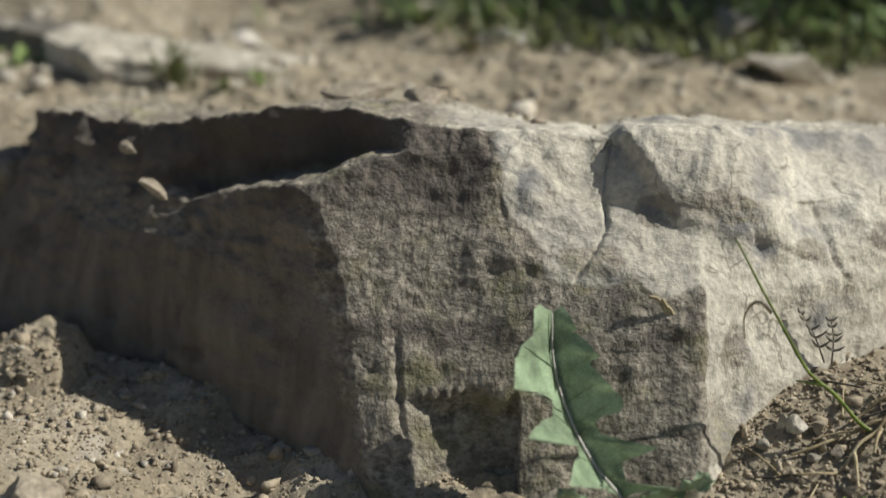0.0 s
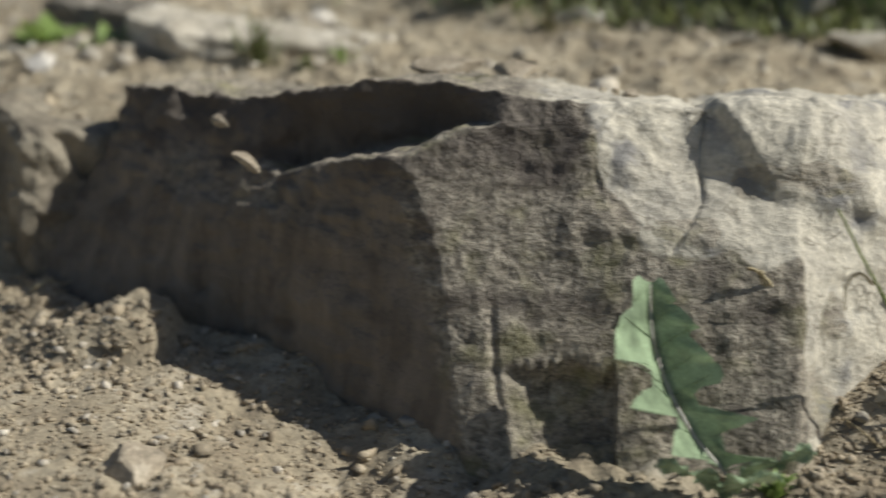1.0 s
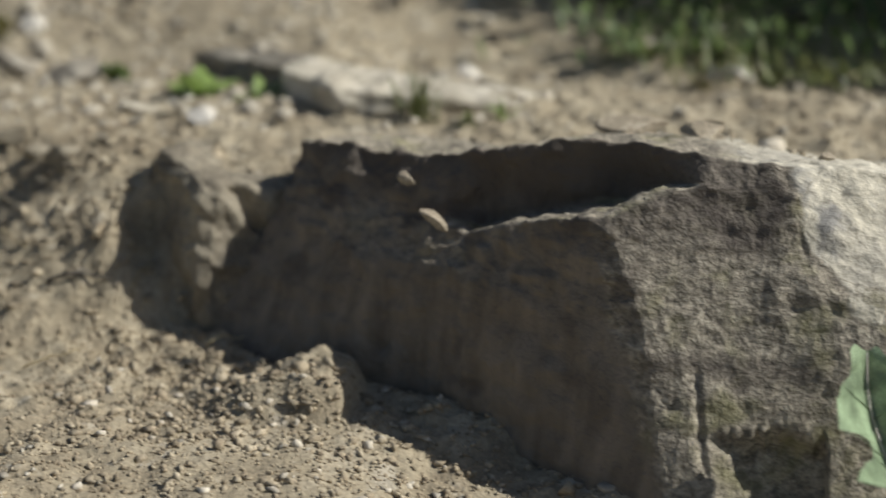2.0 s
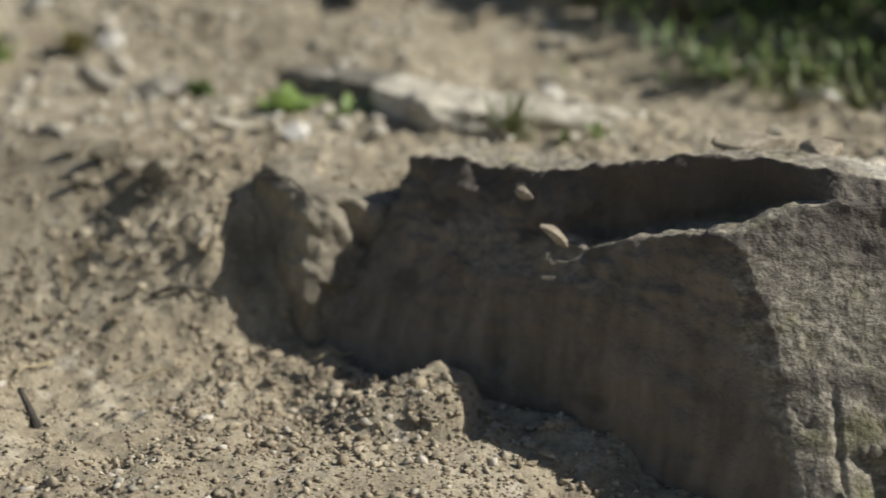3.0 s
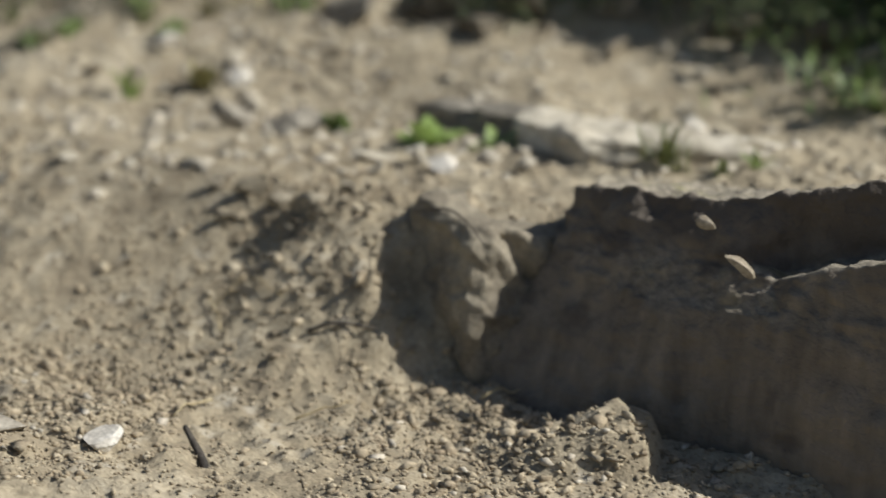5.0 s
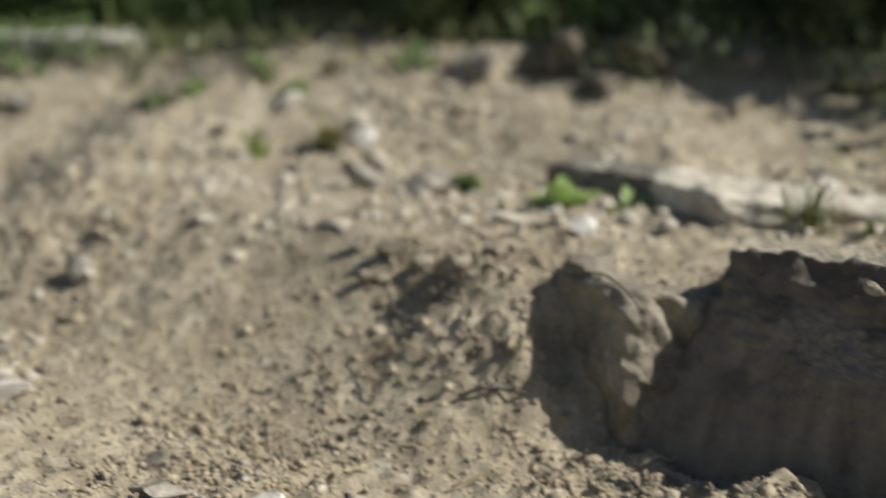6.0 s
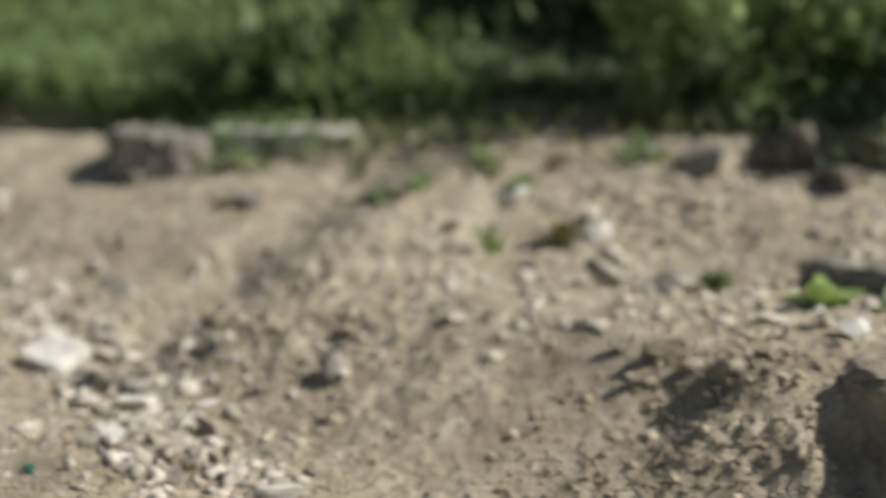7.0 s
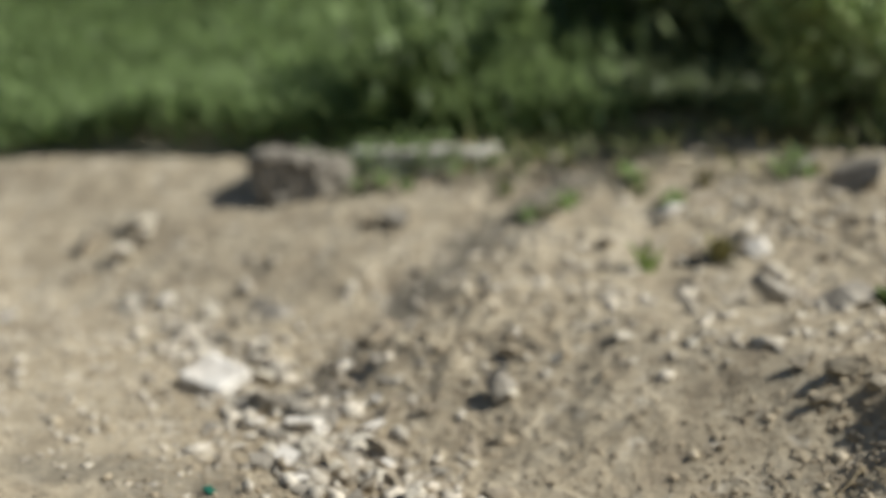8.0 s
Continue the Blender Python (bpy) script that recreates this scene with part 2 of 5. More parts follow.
def crumbs(name, places, sizes, material, rng, flat=0.75):
    """Many small lumps in one mesh."""
    n, nv = len(places), len(ICO_V)
    shape = ICO_V[None] * (1 + 0.42 * np.clip(rng.standard_normal((n, nv, 1)), -1.5, 1.5))
    shape = shape * (0.5 + 0.9 * rng.random((n, 1, 3))) * np.array([1, 1, flat])
    a = rng.random(n) * 6.283
    c, s = np.cos(a)[:, None], np.sin(a)[:, None]
    shape = np.stack([c * shape[..., 0] - s * shape[..., 1], s * shape[..., 0] + c * shape[..., 1], shape[..., 2]], -1)
    verts = (shape * sizes[:, None, None] + places[:, None]).reshape(-1, 3)
    tris = (ICO_F[None] + (np.arange(n) * nv)[:, None, None]).reshape(-1, 3)
    return tri_mesh(name, verts, tris, material)


def stone_mesh(name, size, material, seed, cuts=9, detail=3, rough=0.03):
    """A broken stone: a ball cut by random planes, with softened edges and a fine relief. size: its three extents."""
    rng = np.random.default_rng(seed)
    bm = bmesh.new()
    bmesh.ops.create_icosphere(bm, subdivisions=detail, radius=1.0)
    v = np.array([p.co[:] for p in bm.verts])
    for _ in range(cuts):
        d = rng.standard_normal(3)
        d /= np.linalg.norm(d)
        over = np.clip(v @ d - rng.uniform(0.28, 0.66), 0, None)
        v = v - over[:, None] * d
    v = v / np.abs(v).max(0)
    v = v * (1 + rough * fbm(v[:, 0] * 3, v[:, 1] * 3, v[:, 2] * 3, 3, seed)[:, None])
    v = v * np.array(size) / 2
    for p, c in zip(bm.verts, v):
        p.co = c
    me = bpy.data.meshes.new(name)
    bm.to_mesh(me)
    bm.free()
    me.materials.append(material)
    me.polygons.foreach_set("use_smooth", [detail > 3] * len(me.polygons))
    return me


def slab_mesh(name, outline, thick, material, seed, top_slope=(0, 0), rough=0.0025, step=0.006):
    """A flat broken stone: an outline in plan drawn up to a height, with worn edges. outline: corners in metres."""
    bm = bmesh.new()
    low = [bm.verts.new((x, y, 0)) for x, y in outline]
    face = bm.faces.new(low)
    up = bmesh.ops.extrude_face_region(bm, geom=[face])
    for v in up["geom"]:
        if isinstance(v, bmesh.types.BMVert):
            v.co.z += thick + top_slope[0] * v.co.x + top_slope[1] * v.co.y
    bmesh.ops.recalc_face_normals(bm, faces=bm.faces)
    bmesh.ops.bevel(bm, geom=list(bm.edges), offset=min(thick, 0.03) * 0.18, segments=2, affect="EDGES", profile=0.6)
    bmesh.ops.triangulate(bm, faces=bm.faces)
    for _ in range(5):
        long = [e for e in bm.edges if e.calc_length() > step]
        if not long or len(bm.verts) > 9000:
            break
        bmesh.ops.subdivide_edges(bm, edges=long, cuts=1, use_grid_fill=False)
        bmesh.ops.triangulate(bm, faces=bm.faces)
    bm.normal_update()
    v = np.array([p.co[:] for p in bm.verts])
    n = np.array([p.normal[:] for p in bm.verts])
    d = rough * (1.6 * fbm(v[:, 0] * 40, v[:, 1] * 40, v[:, 2] * 40, 3, seed) + 0.8 * fbm(v[:, 0] * 150, v[:, 1] * 150, v[:, 2] * 150, 2, seed + 3))
    for p, c in zip(bm.verts, v + n * d[:, None]):
        p.co = c
    me = bpy.data.meshes.new(name)
    bm.to_mesh(me)
    bm.free()
    me.materials.append(material)
    me.polygons.foreach_set("use_smooth", [True] * len(me.polygons))
    return me


def tube_arrays(path, radii, sides=6):
    """Places and triangles of a tapered tube along a path."""
    path = np.asarray(path, float)
    tang = np.gradient(path, axis=0)
    tang /= np.linalg.norm(tang, axis=1, keepdims=True) + 1e-9
    ref = np.where(np.abs(tang[:, 2:3]) > 0.9, [[1.0, 0, 0]], [[0, 0, 1.0]])
    a = np.cross(tang, ref)
    a /= np.linalg.norm(a, axis=1, keepdims=True) + 1e-9
    b = np.cross(tang, a)
    w = np.linspace(0, 2 * np.pi, sides, endpoint=False)
    ring = np.cos(w)[None, :, None] * a[:, None] + np.sin(w)[None, :, None] * b[:, None]
    v = (path[:, None] + ring * np.asarray(radii)[:, None, None]).reshape(-1, 3)
    n = len(path)
    k = np.arange(n * sides).reshape(n, sides)
    q, r, s, t = k[:-1], np.roll(k[:-1], -1, 1), np.roll(k[1:], -1, 1), k[1:]
    tris = np.concatenate([np.stack([q, r, s], -1).reshape(-1, 3), np.stack([q, s, t], -1).reshape(-1, 3)])
    caps = [[0, j + 1, j] for j in range(1, sides - 1)] + [[k[-1, 0], k[-1, j], k[-1, j + 1]] for j in range(1, sides - 1)]
    return v, np.concatenate([tris, np.array(caps)])


def joined(pieces):
    verts, tris, at = [], [], 0
    for v, t in pieces:
        verts.append(v)
        tris.append(t + at)
        at += len(v)
    return np.concatenate(verts), np.concatenate(tris)


def curve_through(points, n=24):
    """A smooth line through a few points."""
    p = np.asarray(points, float)
    t = np.linspace(0, len(p) - 1, n)
    i = np.clip(t.astype(int), 0, len(p) - 2)
    f = (t - i)[:, None]
    p0, p1, p2, p3 = p[np.clip(i - 1, 0, None)], p[i], p[i + 1], p[np.clip(i + 2, None, len(p) - 1)]
    return 0.5 * (2 * p1 + (p2 - p0) * f + (2 * p0 - 5 * p1 + 4 * p2 - p3) * f**2 + (3 * p1 - p0 - 3 * p2 + p3) * f**3)


def blades(places, lengths, widths, leans, headings, bends, rng, segments=4):
    """Places and triangles of many curved, tapered blades of grass or slender leaves, creased along the middle."""
    n = len(places)
    s = np.linspace(0, 1, segments + 1)
    ang = leans[:, None] + bends[:, None] * s[None]
    step = lengths[:, None] / segments
    out = np.concatenate([np.zeros((n, 1)), np.cumsum(np.sin(ang[:, :-1]) * step, 1)], 1)
    up = np.concatenate([np.zeros((n, 1)), np.cumsum(np.cos(ang[:, :-1]) * step, 1)], 1)
    h = np.stack([np.cos(headings), np.sin(headings)], -1)
    side = np.stack([-h[:, 1], h[:, 0]], -1)
    mid = np.concatenate([places[:, None, :2] + h[:, None] * out[..., None], (places[:, None, 2] + up)[..., None]], -1)
    wide = widths[:, None] * np.sin(np.pi * np.clip(0.18 + 0.82 * s, 0, 1))[None] ** 0.8
    off = np.concatenate([side[:, None] * wide[..., None], 0.25 * wide[..., None]], -1)
    off2 = np.concatenate([-side[:, None] * wide[..., None], 0.25 * wide[..., None]], -1)
    v = np.stack([mid + off, mid, mid + off2], 2).reshape(-1, 3)
    rows = segments + 1
    q = []
    for r in range(segments):
        for c in range(2):
            a, b, d, e = r * 3 + c, r * 3 + c + 1, r * 3 + c + 4, r * 3 + c + 3
            q += [[a, b, d], [a, d, e]]
    tris = (np.array(q)[None] + (np.arange(n) * rows * 3)[:, None, None]).reshape(-1, 3)
    return v, tris


# ---- ground ----
def stretched(lo, hi, step, far, grow=1.22):
    """Coordinates that are even between lo and hi and grow outwards to far."""
    core = list(np.arange(lo, hi + step / 2, step))
    left, right, d = lo, hi, step
    before, after = [], []
    while right < far:
        d *= grow
        left, right = left - d, right + d
        before.append(left)
        after.append(right)
    return np.array(before[::-1] + core + after)


gx, gy = stretched(-1.50, 0.42, 0.0028, 400), stretched(0.52, 1.70, 0.0028, 400)
GX, GY = np.meshgrid(gx, gy)
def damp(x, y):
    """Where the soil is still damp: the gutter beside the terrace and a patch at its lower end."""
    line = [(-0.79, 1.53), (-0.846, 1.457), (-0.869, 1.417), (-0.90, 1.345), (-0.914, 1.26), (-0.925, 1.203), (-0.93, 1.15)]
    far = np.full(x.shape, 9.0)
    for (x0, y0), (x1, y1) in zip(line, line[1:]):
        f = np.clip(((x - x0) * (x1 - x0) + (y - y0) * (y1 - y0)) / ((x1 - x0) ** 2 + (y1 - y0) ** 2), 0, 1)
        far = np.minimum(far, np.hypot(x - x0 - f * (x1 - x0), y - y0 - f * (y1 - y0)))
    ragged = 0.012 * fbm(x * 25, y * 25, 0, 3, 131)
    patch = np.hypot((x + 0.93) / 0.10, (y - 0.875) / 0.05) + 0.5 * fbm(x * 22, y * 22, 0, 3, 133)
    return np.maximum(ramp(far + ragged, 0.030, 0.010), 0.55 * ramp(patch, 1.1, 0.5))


sheet = grid_mesh("ground", np.stack([GX, GY, ground_z(GX, GY)], -1), SOIL)
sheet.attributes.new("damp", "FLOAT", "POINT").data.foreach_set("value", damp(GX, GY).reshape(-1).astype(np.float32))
ground = tagged(new("ground", sheet),
                "dry crumbling beige earth with a worn hollow way", "ground", kind="structure")


# ---- the rock ----
def station(base, mid, lip, rim, trough=0.0):
    """A section of the rock from its buried foot over the front and the ledge to the flat top."""
    mid3, lip3, top3 = np.array(mid), np.array(lip), np.array(rim)
    way = np.array([0.45, 0.89, 0])
    if trough:
        inner = np.array([*(top3 + way * 0.004)[:2], lip3[2] - trough])
    else:
        inner = lip3 * 0.85 + top3 * 0.15
    return np.array([[*base, -0.03], np.array([*base, 0.04]) * 0.85 + mid3 * 0.15 - np.array([0, 0, 0.01]), mid3, lip3, inner, top3,
                     top3 + way * 0.006 - np.array([0, 0, 0.001]), top3 + way * 0.07 - np.array([0, 0, 0.009]), top3 + way * 0.16 - np.array([0, 0, 0.026]), top3 + way * 0.2 - np.array([0, 0, 0.09])])


def facets(a, b, seed):
    """Random heights joined by flat triangles, as broken stone shows."""
    i, j = np.floor(a).astype(np.int64), np.floor(b).astype(np.int64)
    u, v = a - i, b - j
    h = lambda p, q: hash3(p, q, p * 0, seed) - 0.5  # noqa: E731
    low = h(i, j) * (1 - u - v) + h(i + 1, j) * u + h(i, j + 1) * v
    high = h(i + 1, j + 1) * (u + v - 1) + h(i, j + 1) * (1 - u) + h(i + 1, j) * (1 - v)
    return np.where(u + v < 1, low, high)


def groove(x, z, line, width):
    """How deep a crack along a line in the front is cut, 0 to 1."""
    out = np.full(x.shape, 9.0)
    for (x0, z0), (x1, z1) in zip(line, line[1:]):
        f = np.clip(((x - x0) * (x1 - x0) + (z - z0) * (z1 - z0)) / ((x1 - x0) ** 2 + (z1 - z0) ** 2), 0, 1)
        out = np.minimum(out, np.hypot(x - x0 - f * (x1 - x0), z - z0 - f * (z1 - z0)))
    return np.exp(-((out / width) ** 2))


def rock_points():
    stations = np.array([
        station((-0.285, 1.030), (-0.264, 1.030, 0.120), (-0.250, 1.030, 0.150), (-0.232, 1.030, 0.168)),
        station((-0.352, 0.888), (-0.287, 0.938, 0.137), (-0.273, 0.949, 0.166), (-0.266, 0.952, 0.189)),
        station((-0.262, 0.852), (-0.232, 0.880, 0.137), (-0.223, 0.897, 0.162), (-0.214, 0.911, 0.193)),
        station((-0.172, 0.826), (-0.170, 0.840, 0.137), (-0.167, 0.860, 0.160), (-0.158, 0.875, 0.199)),
        station((-0.145, 0.795), (-0.150, 0.822, 0.137), (-0.150, 0.846, 0.157), (-0.143, 0.866, 0.203), 0.001),
        station((-0.135, 0.790), (-0.137, 0.806, 0.137), (-0.136, 0.826, 0.168), (-0.128, 0.862, 0.206), 0.007),
        station((-0.082, 0.738), (-0.094, 0.786, 0.137), (-0.103, 0.803, 0.180), (-0.097, 0.852, 0.213), 0.009),
        station((-0.034, 0.688), (-0.053, 0.757, 0.137), (-0.073, 0.790, 0.187), (-0.060, 0.845, 0.216), 0.007),
        station((-0.018, 0.682), (-0.037, 0.756, 0.137), (-0.046, 0.797, 0.197), (-0.042, 0.826, 0.217), 0.003),
        station((-0.004, 0.680), (-0.019, 0.755, 0.137), (-0.022, 0.799, 0.200), (-0.016, 0.814, 0.215)),
        station((0.016, 0.677), (0.008, 0.752, 0.137), (0.008, 0.795, 0.196), (0.014, 0.809, 0.213)),
        station((0.050, 0.669), (0.055, 0.745, 0.140), (0.060, 0.782, 0.182), (0.068, 0.810, 0.211)),
        station((0.130, 0.663), (0.1365, 0.736, 0.143), (0.138, 0.776, 0.176), (0.145, 0.812, 0.213)),
        station((0.160, 0.700), (0.150, 0.742, 0.141), (0.150, 0.778, 0.176), (0.158, 0.818, 0.213)),
        station((0.235, 0.765), (0.240, 0.784, 0.137), (0.245, 0.812, 0.180), (0.258, 0.868, 0.200)),
        station((0.460, 0.900), (0.460, 0.910, 0.137), (0.465, 0.935, 0.172), (0.470, 0.965, 0.190))])
    share_u = [30, 60, 50, 14, 12, 32, 38, 20, 20, 30, 44, 66, 16, 66, 66]
    share_v = [14, 30, 30, 14, 14, 4, 24, 22, 8]
    rows = []
    for k, n in enumerate(share_u):
        f = np.arange(n)[:, None, None] / n
        rows.append(stations[k] * (1 - f) + stations[k + 1] * f)
    rows.append(stations[-1:])
    line = np.concatenate(rows)
    cols = []
    for k, n in enumerate(share_v):
        f = np.arange(n)[None, :, None] / n
        cols.append(line[:, k:k + 1] * (1 - f) + line[:, k + 1:k + 2] * f)
    cols.append(line[:, -1:])
    return np.concatenate(cols, 1)


def soften(p, times):
    for _ in range(times):
        q = p.copy()
        q[1:-1] = 0.5 * p[1:-1] + 0.25 * (p[:-2] + p[2:])
        q[:, 1:-1] = 0.5 * q[:, 1:-1] + 0.25 * (q[:, :-2] + q[:, 2:])
        p = q
    return p


def rock_material():
    """Broken sandy limestone: pale where freshly split, brown-grey with lichen where weathered."""
    mat = shader("weathered_rock", (0.56, 0.51, 0.405), (0.42, 0.385, 0.32), (0.66, 0.61, 0.50), 14, 0.88, 0.75, 240, spots=0.09, spot_color=(0.29, 0.275, 0.25), relief=0.0025)
    nodes, link = mat.node_tree.nodes, mat.node_tree.links.new
    bsdf = nodes["Principled BSDF"]
    fresh = bsdf.inputs["Base Color"].links[0].from_socket
    coord = nodes.new("ShaderNodeTexCoord")
    bend = nodes.new("ShaderNodeTexNoise")
    bend.inputs["Scale"].default_value, bend.inputs["Detail"].default_value = 45, 4
    link(coord.outputs["Object"], bend.inputs["Vector"])
    push = nodes.new("ShaderNodeVectorMath")
    push.operation = "MULTIPLY_ADD"
    push.inputs[1].default_value = (0.03, 0.03, 0.03)
    link(bend.outputs["Color"], push.inputs[0])
    link(coord.outputs["Object"], push.inputs[2])
    net = nodes.new("ShaderNodeTexVoronoi")
    net.feature = "DISTANCE_TO_EDGE"
    net.inputs["Scale"].default_value = 34
    link(push.outputs["Vector"], net.inputs["Vector"])
    thin = nodes.new("ShaderNodeMapRange")
    thin.inputs["From Min"].default_value, thin.inputs["From Max"].default_value = 0.0, 0.035
    thin.inputs["To Min"].default_value, thin.inputs["To Max"].default_value = 1.0, 0.0
    link(net.outputs["Distance"], thin.inputs["Value"])
    some = nodes.new("ShaderNodeMapRange")
    some.inputs["From Min"].default_value, some.inputs["From Max"].default_value, some.inputs["To Max"].default_value = 0.48, 0.62, 0.75
    link(bend.outputs["Fac"], some.inputs["Value"])
    vein = nodes.new("ShaderNodeMath")
    vein.operation = "MULTIPLY"
    link(thin.outputs["Result"], vein.inputs[0])
    link(some.outputs["Result"], vein.inputs[1])
    cracked = nodes.new("ShaderNodeMix")
    cracked.data_type = "RGBA"
    link(vein.outputs["Value"], cracked.inputs["Factor"])
    link(fresh, cracked.inputs["A"])
    cracked.inputs["B"].default_value = (0.12, 0.105, 0.08, 1)
    slant = nodes.new("ShaderNodeMapping")
    slant.inputs["Rotation"].default_value, slant.inputs["Scale"].default_value = (0, 0.5, 0), (0.7, 1, 2.0)
    link(coord.outputs["Object"], slant.inputs["Vector"])
    stain = nodes.new("ShaderNodeTexNoise")
    stain.inputs["Scale"].default_value, stain.inputs["Detail"].default_value, stain.inputs["Roughness"].default_value = 32, 8, 0.72
    link(slant.outputs["Vector"], stain.inputs["Vector"])
    grey = nodes.new("ShaderNodeMapRange")
    grey.inputs["From Min"].default_value, grey.inputs["From Max"].default_value, grey.inputs["To Max"].default_value = 0.55, 0.70, 0.6
    link(stain.outputs["Fac"], grey.inputs["Value"])
    stained = nodes.new("ShaderNodeMix")
    stained.data_type = "RGBA"
    link(grey.outputs["Result"], stained.inputs["Factor"])
    link(cracked.outputs["Result"], stained.inputs["A"])
    stained.inputs["B"].default_value = (0.22, 0.205, 0.18, 1)
    fresh = stained.outputs["Result"]
    stretch = nodes.new("ShaderNodeMapping")
    stretch.inputs["Scale"].default_value = (1, 1, 1.6)
    link(coord.outputs["Object"], stretch.inputs["Vector"])
    old = nodes.new("ShaderNodeTexNoise")
    old.inputs["Scale"].default_value, old.inputs["Detail"].default_value, old.inputs["Roughness"].default_value = 150, 7, 0.72
    link(stretch.outputs["Vector"], old.inputs["Vector"])
    tone = nodes.new("ShaderNodeValToRGB")
    tone.color_ramp.elements[0].position, tone.color_ramp.elements[0].color = 0.37, (0.12, 0.105, 0.084, 1)
    tone.color_ramp.elements[1].position, tone.color_ramp.elements[1].color = 0.64, (0.46, 0.405, 0.315, 1)
    middle = tone.color_ramp.elements.new(0.5)
    middle.color = (0.265, 0.232, 0.18, 1)
    link(old.outputs["Fac"], tone.inputs["Fac"])
    moss = nodes.new("ShaderNodeTexNoise")
    moss.inputs["Scale"].default_value, moss.inputs["Detail"].default_value = 38, 6
    link(coord.outputs["Object"], moss.inputs["Vector"])
    cut = nodes.new("ShaderNodeMapRange")
    cut.inputs["From Min"].default_value, cut.inputs["From Max"].default_value, cut.inputs["To Max"].default_value = 0.53, 0.68, 0.6
    link(moss.outputs["Fac"], cut.inputs["Value"])
    lichen = nodes.new("ShaderNodeMix")
    lichen.data_type = "RGBA"
    link(cut.outputs["Result"], lichen.inputs["Factor"])
    link(tone.outputs["Color"], lichen.inputs["A"])
    lichen.inputs["B"].default_value = (0.23, 0.215, 0.105, 1)
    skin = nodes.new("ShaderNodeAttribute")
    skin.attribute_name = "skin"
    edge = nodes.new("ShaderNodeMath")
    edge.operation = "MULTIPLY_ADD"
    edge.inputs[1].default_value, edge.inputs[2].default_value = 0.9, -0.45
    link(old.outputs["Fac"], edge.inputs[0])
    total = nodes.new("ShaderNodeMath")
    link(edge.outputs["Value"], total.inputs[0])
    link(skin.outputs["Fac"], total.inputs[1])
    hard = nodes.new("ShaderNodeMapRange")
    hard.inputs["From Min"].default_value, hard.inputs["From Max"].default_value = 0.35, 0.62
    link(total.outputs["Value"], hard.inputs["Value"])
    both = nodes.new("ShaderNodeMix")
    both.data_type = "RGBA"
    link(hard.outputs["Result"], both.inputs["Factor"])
    link(fresh, both.inputs["A"])
    drip = nodes.new("ShaderNodeMapping")
    drip.inputs["Scale"].default_value = (1, 1, 0.16)
    link(coord.outputs["Object"], drip.inputs["Vector"])
    streak = nodes.new("ShaderNodeTexNoise")
    streak.inputs["Scale"].default_value, streak.inputs["Detail"].default_value = 70, 5
    link(drip.outputs["Vector"], streak.inputs["Vector"])
    # streaked brown tone; also puts shade into the turned-away side and ledge recess
    mud_shade = nodes.new("ShaderNodeValToRGB")
    mud_shade.color_ramp.elements[0].position, mud_shade.color_ramp.elements[0].color = 0.34, (0.15, 0.125, 0.098, 1)
    mud_shade.color_ramp.elements[1].position, mud_shade.color_ramp.elements[1].color = 0.68, (0.26, 0.22, 0.172, 1)
    link(streak.outputs["Fac"], mud_shade.inputs["Fac"])
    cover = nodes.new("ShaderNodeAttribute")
    cover.attribute_name = "mud_shade"
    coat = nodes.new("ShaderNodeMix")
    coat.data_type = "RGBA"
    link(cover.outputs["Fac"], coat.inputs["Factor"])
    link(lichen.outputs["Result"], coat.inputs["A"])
    link(mud_shade.outputs["Color"], coat.inputs["B"])
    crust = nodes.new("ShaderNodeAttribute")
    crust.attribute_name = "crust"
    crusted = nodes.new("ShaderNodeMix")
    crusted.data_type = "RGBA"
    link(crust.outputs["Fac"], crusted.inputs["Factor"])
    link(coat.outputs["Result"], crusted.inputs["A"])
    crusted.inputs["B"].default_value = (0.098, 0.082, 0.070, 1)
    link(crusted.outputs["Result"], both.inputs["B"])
    link(both.outputs["Result"], bsdf.inputs["Base Color"])
    worn = nodes.new("ShaderNodeMapRange")
    worn.inputs["To Min"].default_value, worn.inputs["To Max"].default_value = 0.6, 1.0
    link(hard.outputs["Result"], worn.inputs["Value"])
    relief = next(n for n in nodes if n.type == "BUMP")
    link(worn.outputs["Result"], relief.inputs["Strength"])
    return mat


TOP_OF_ROCK = []


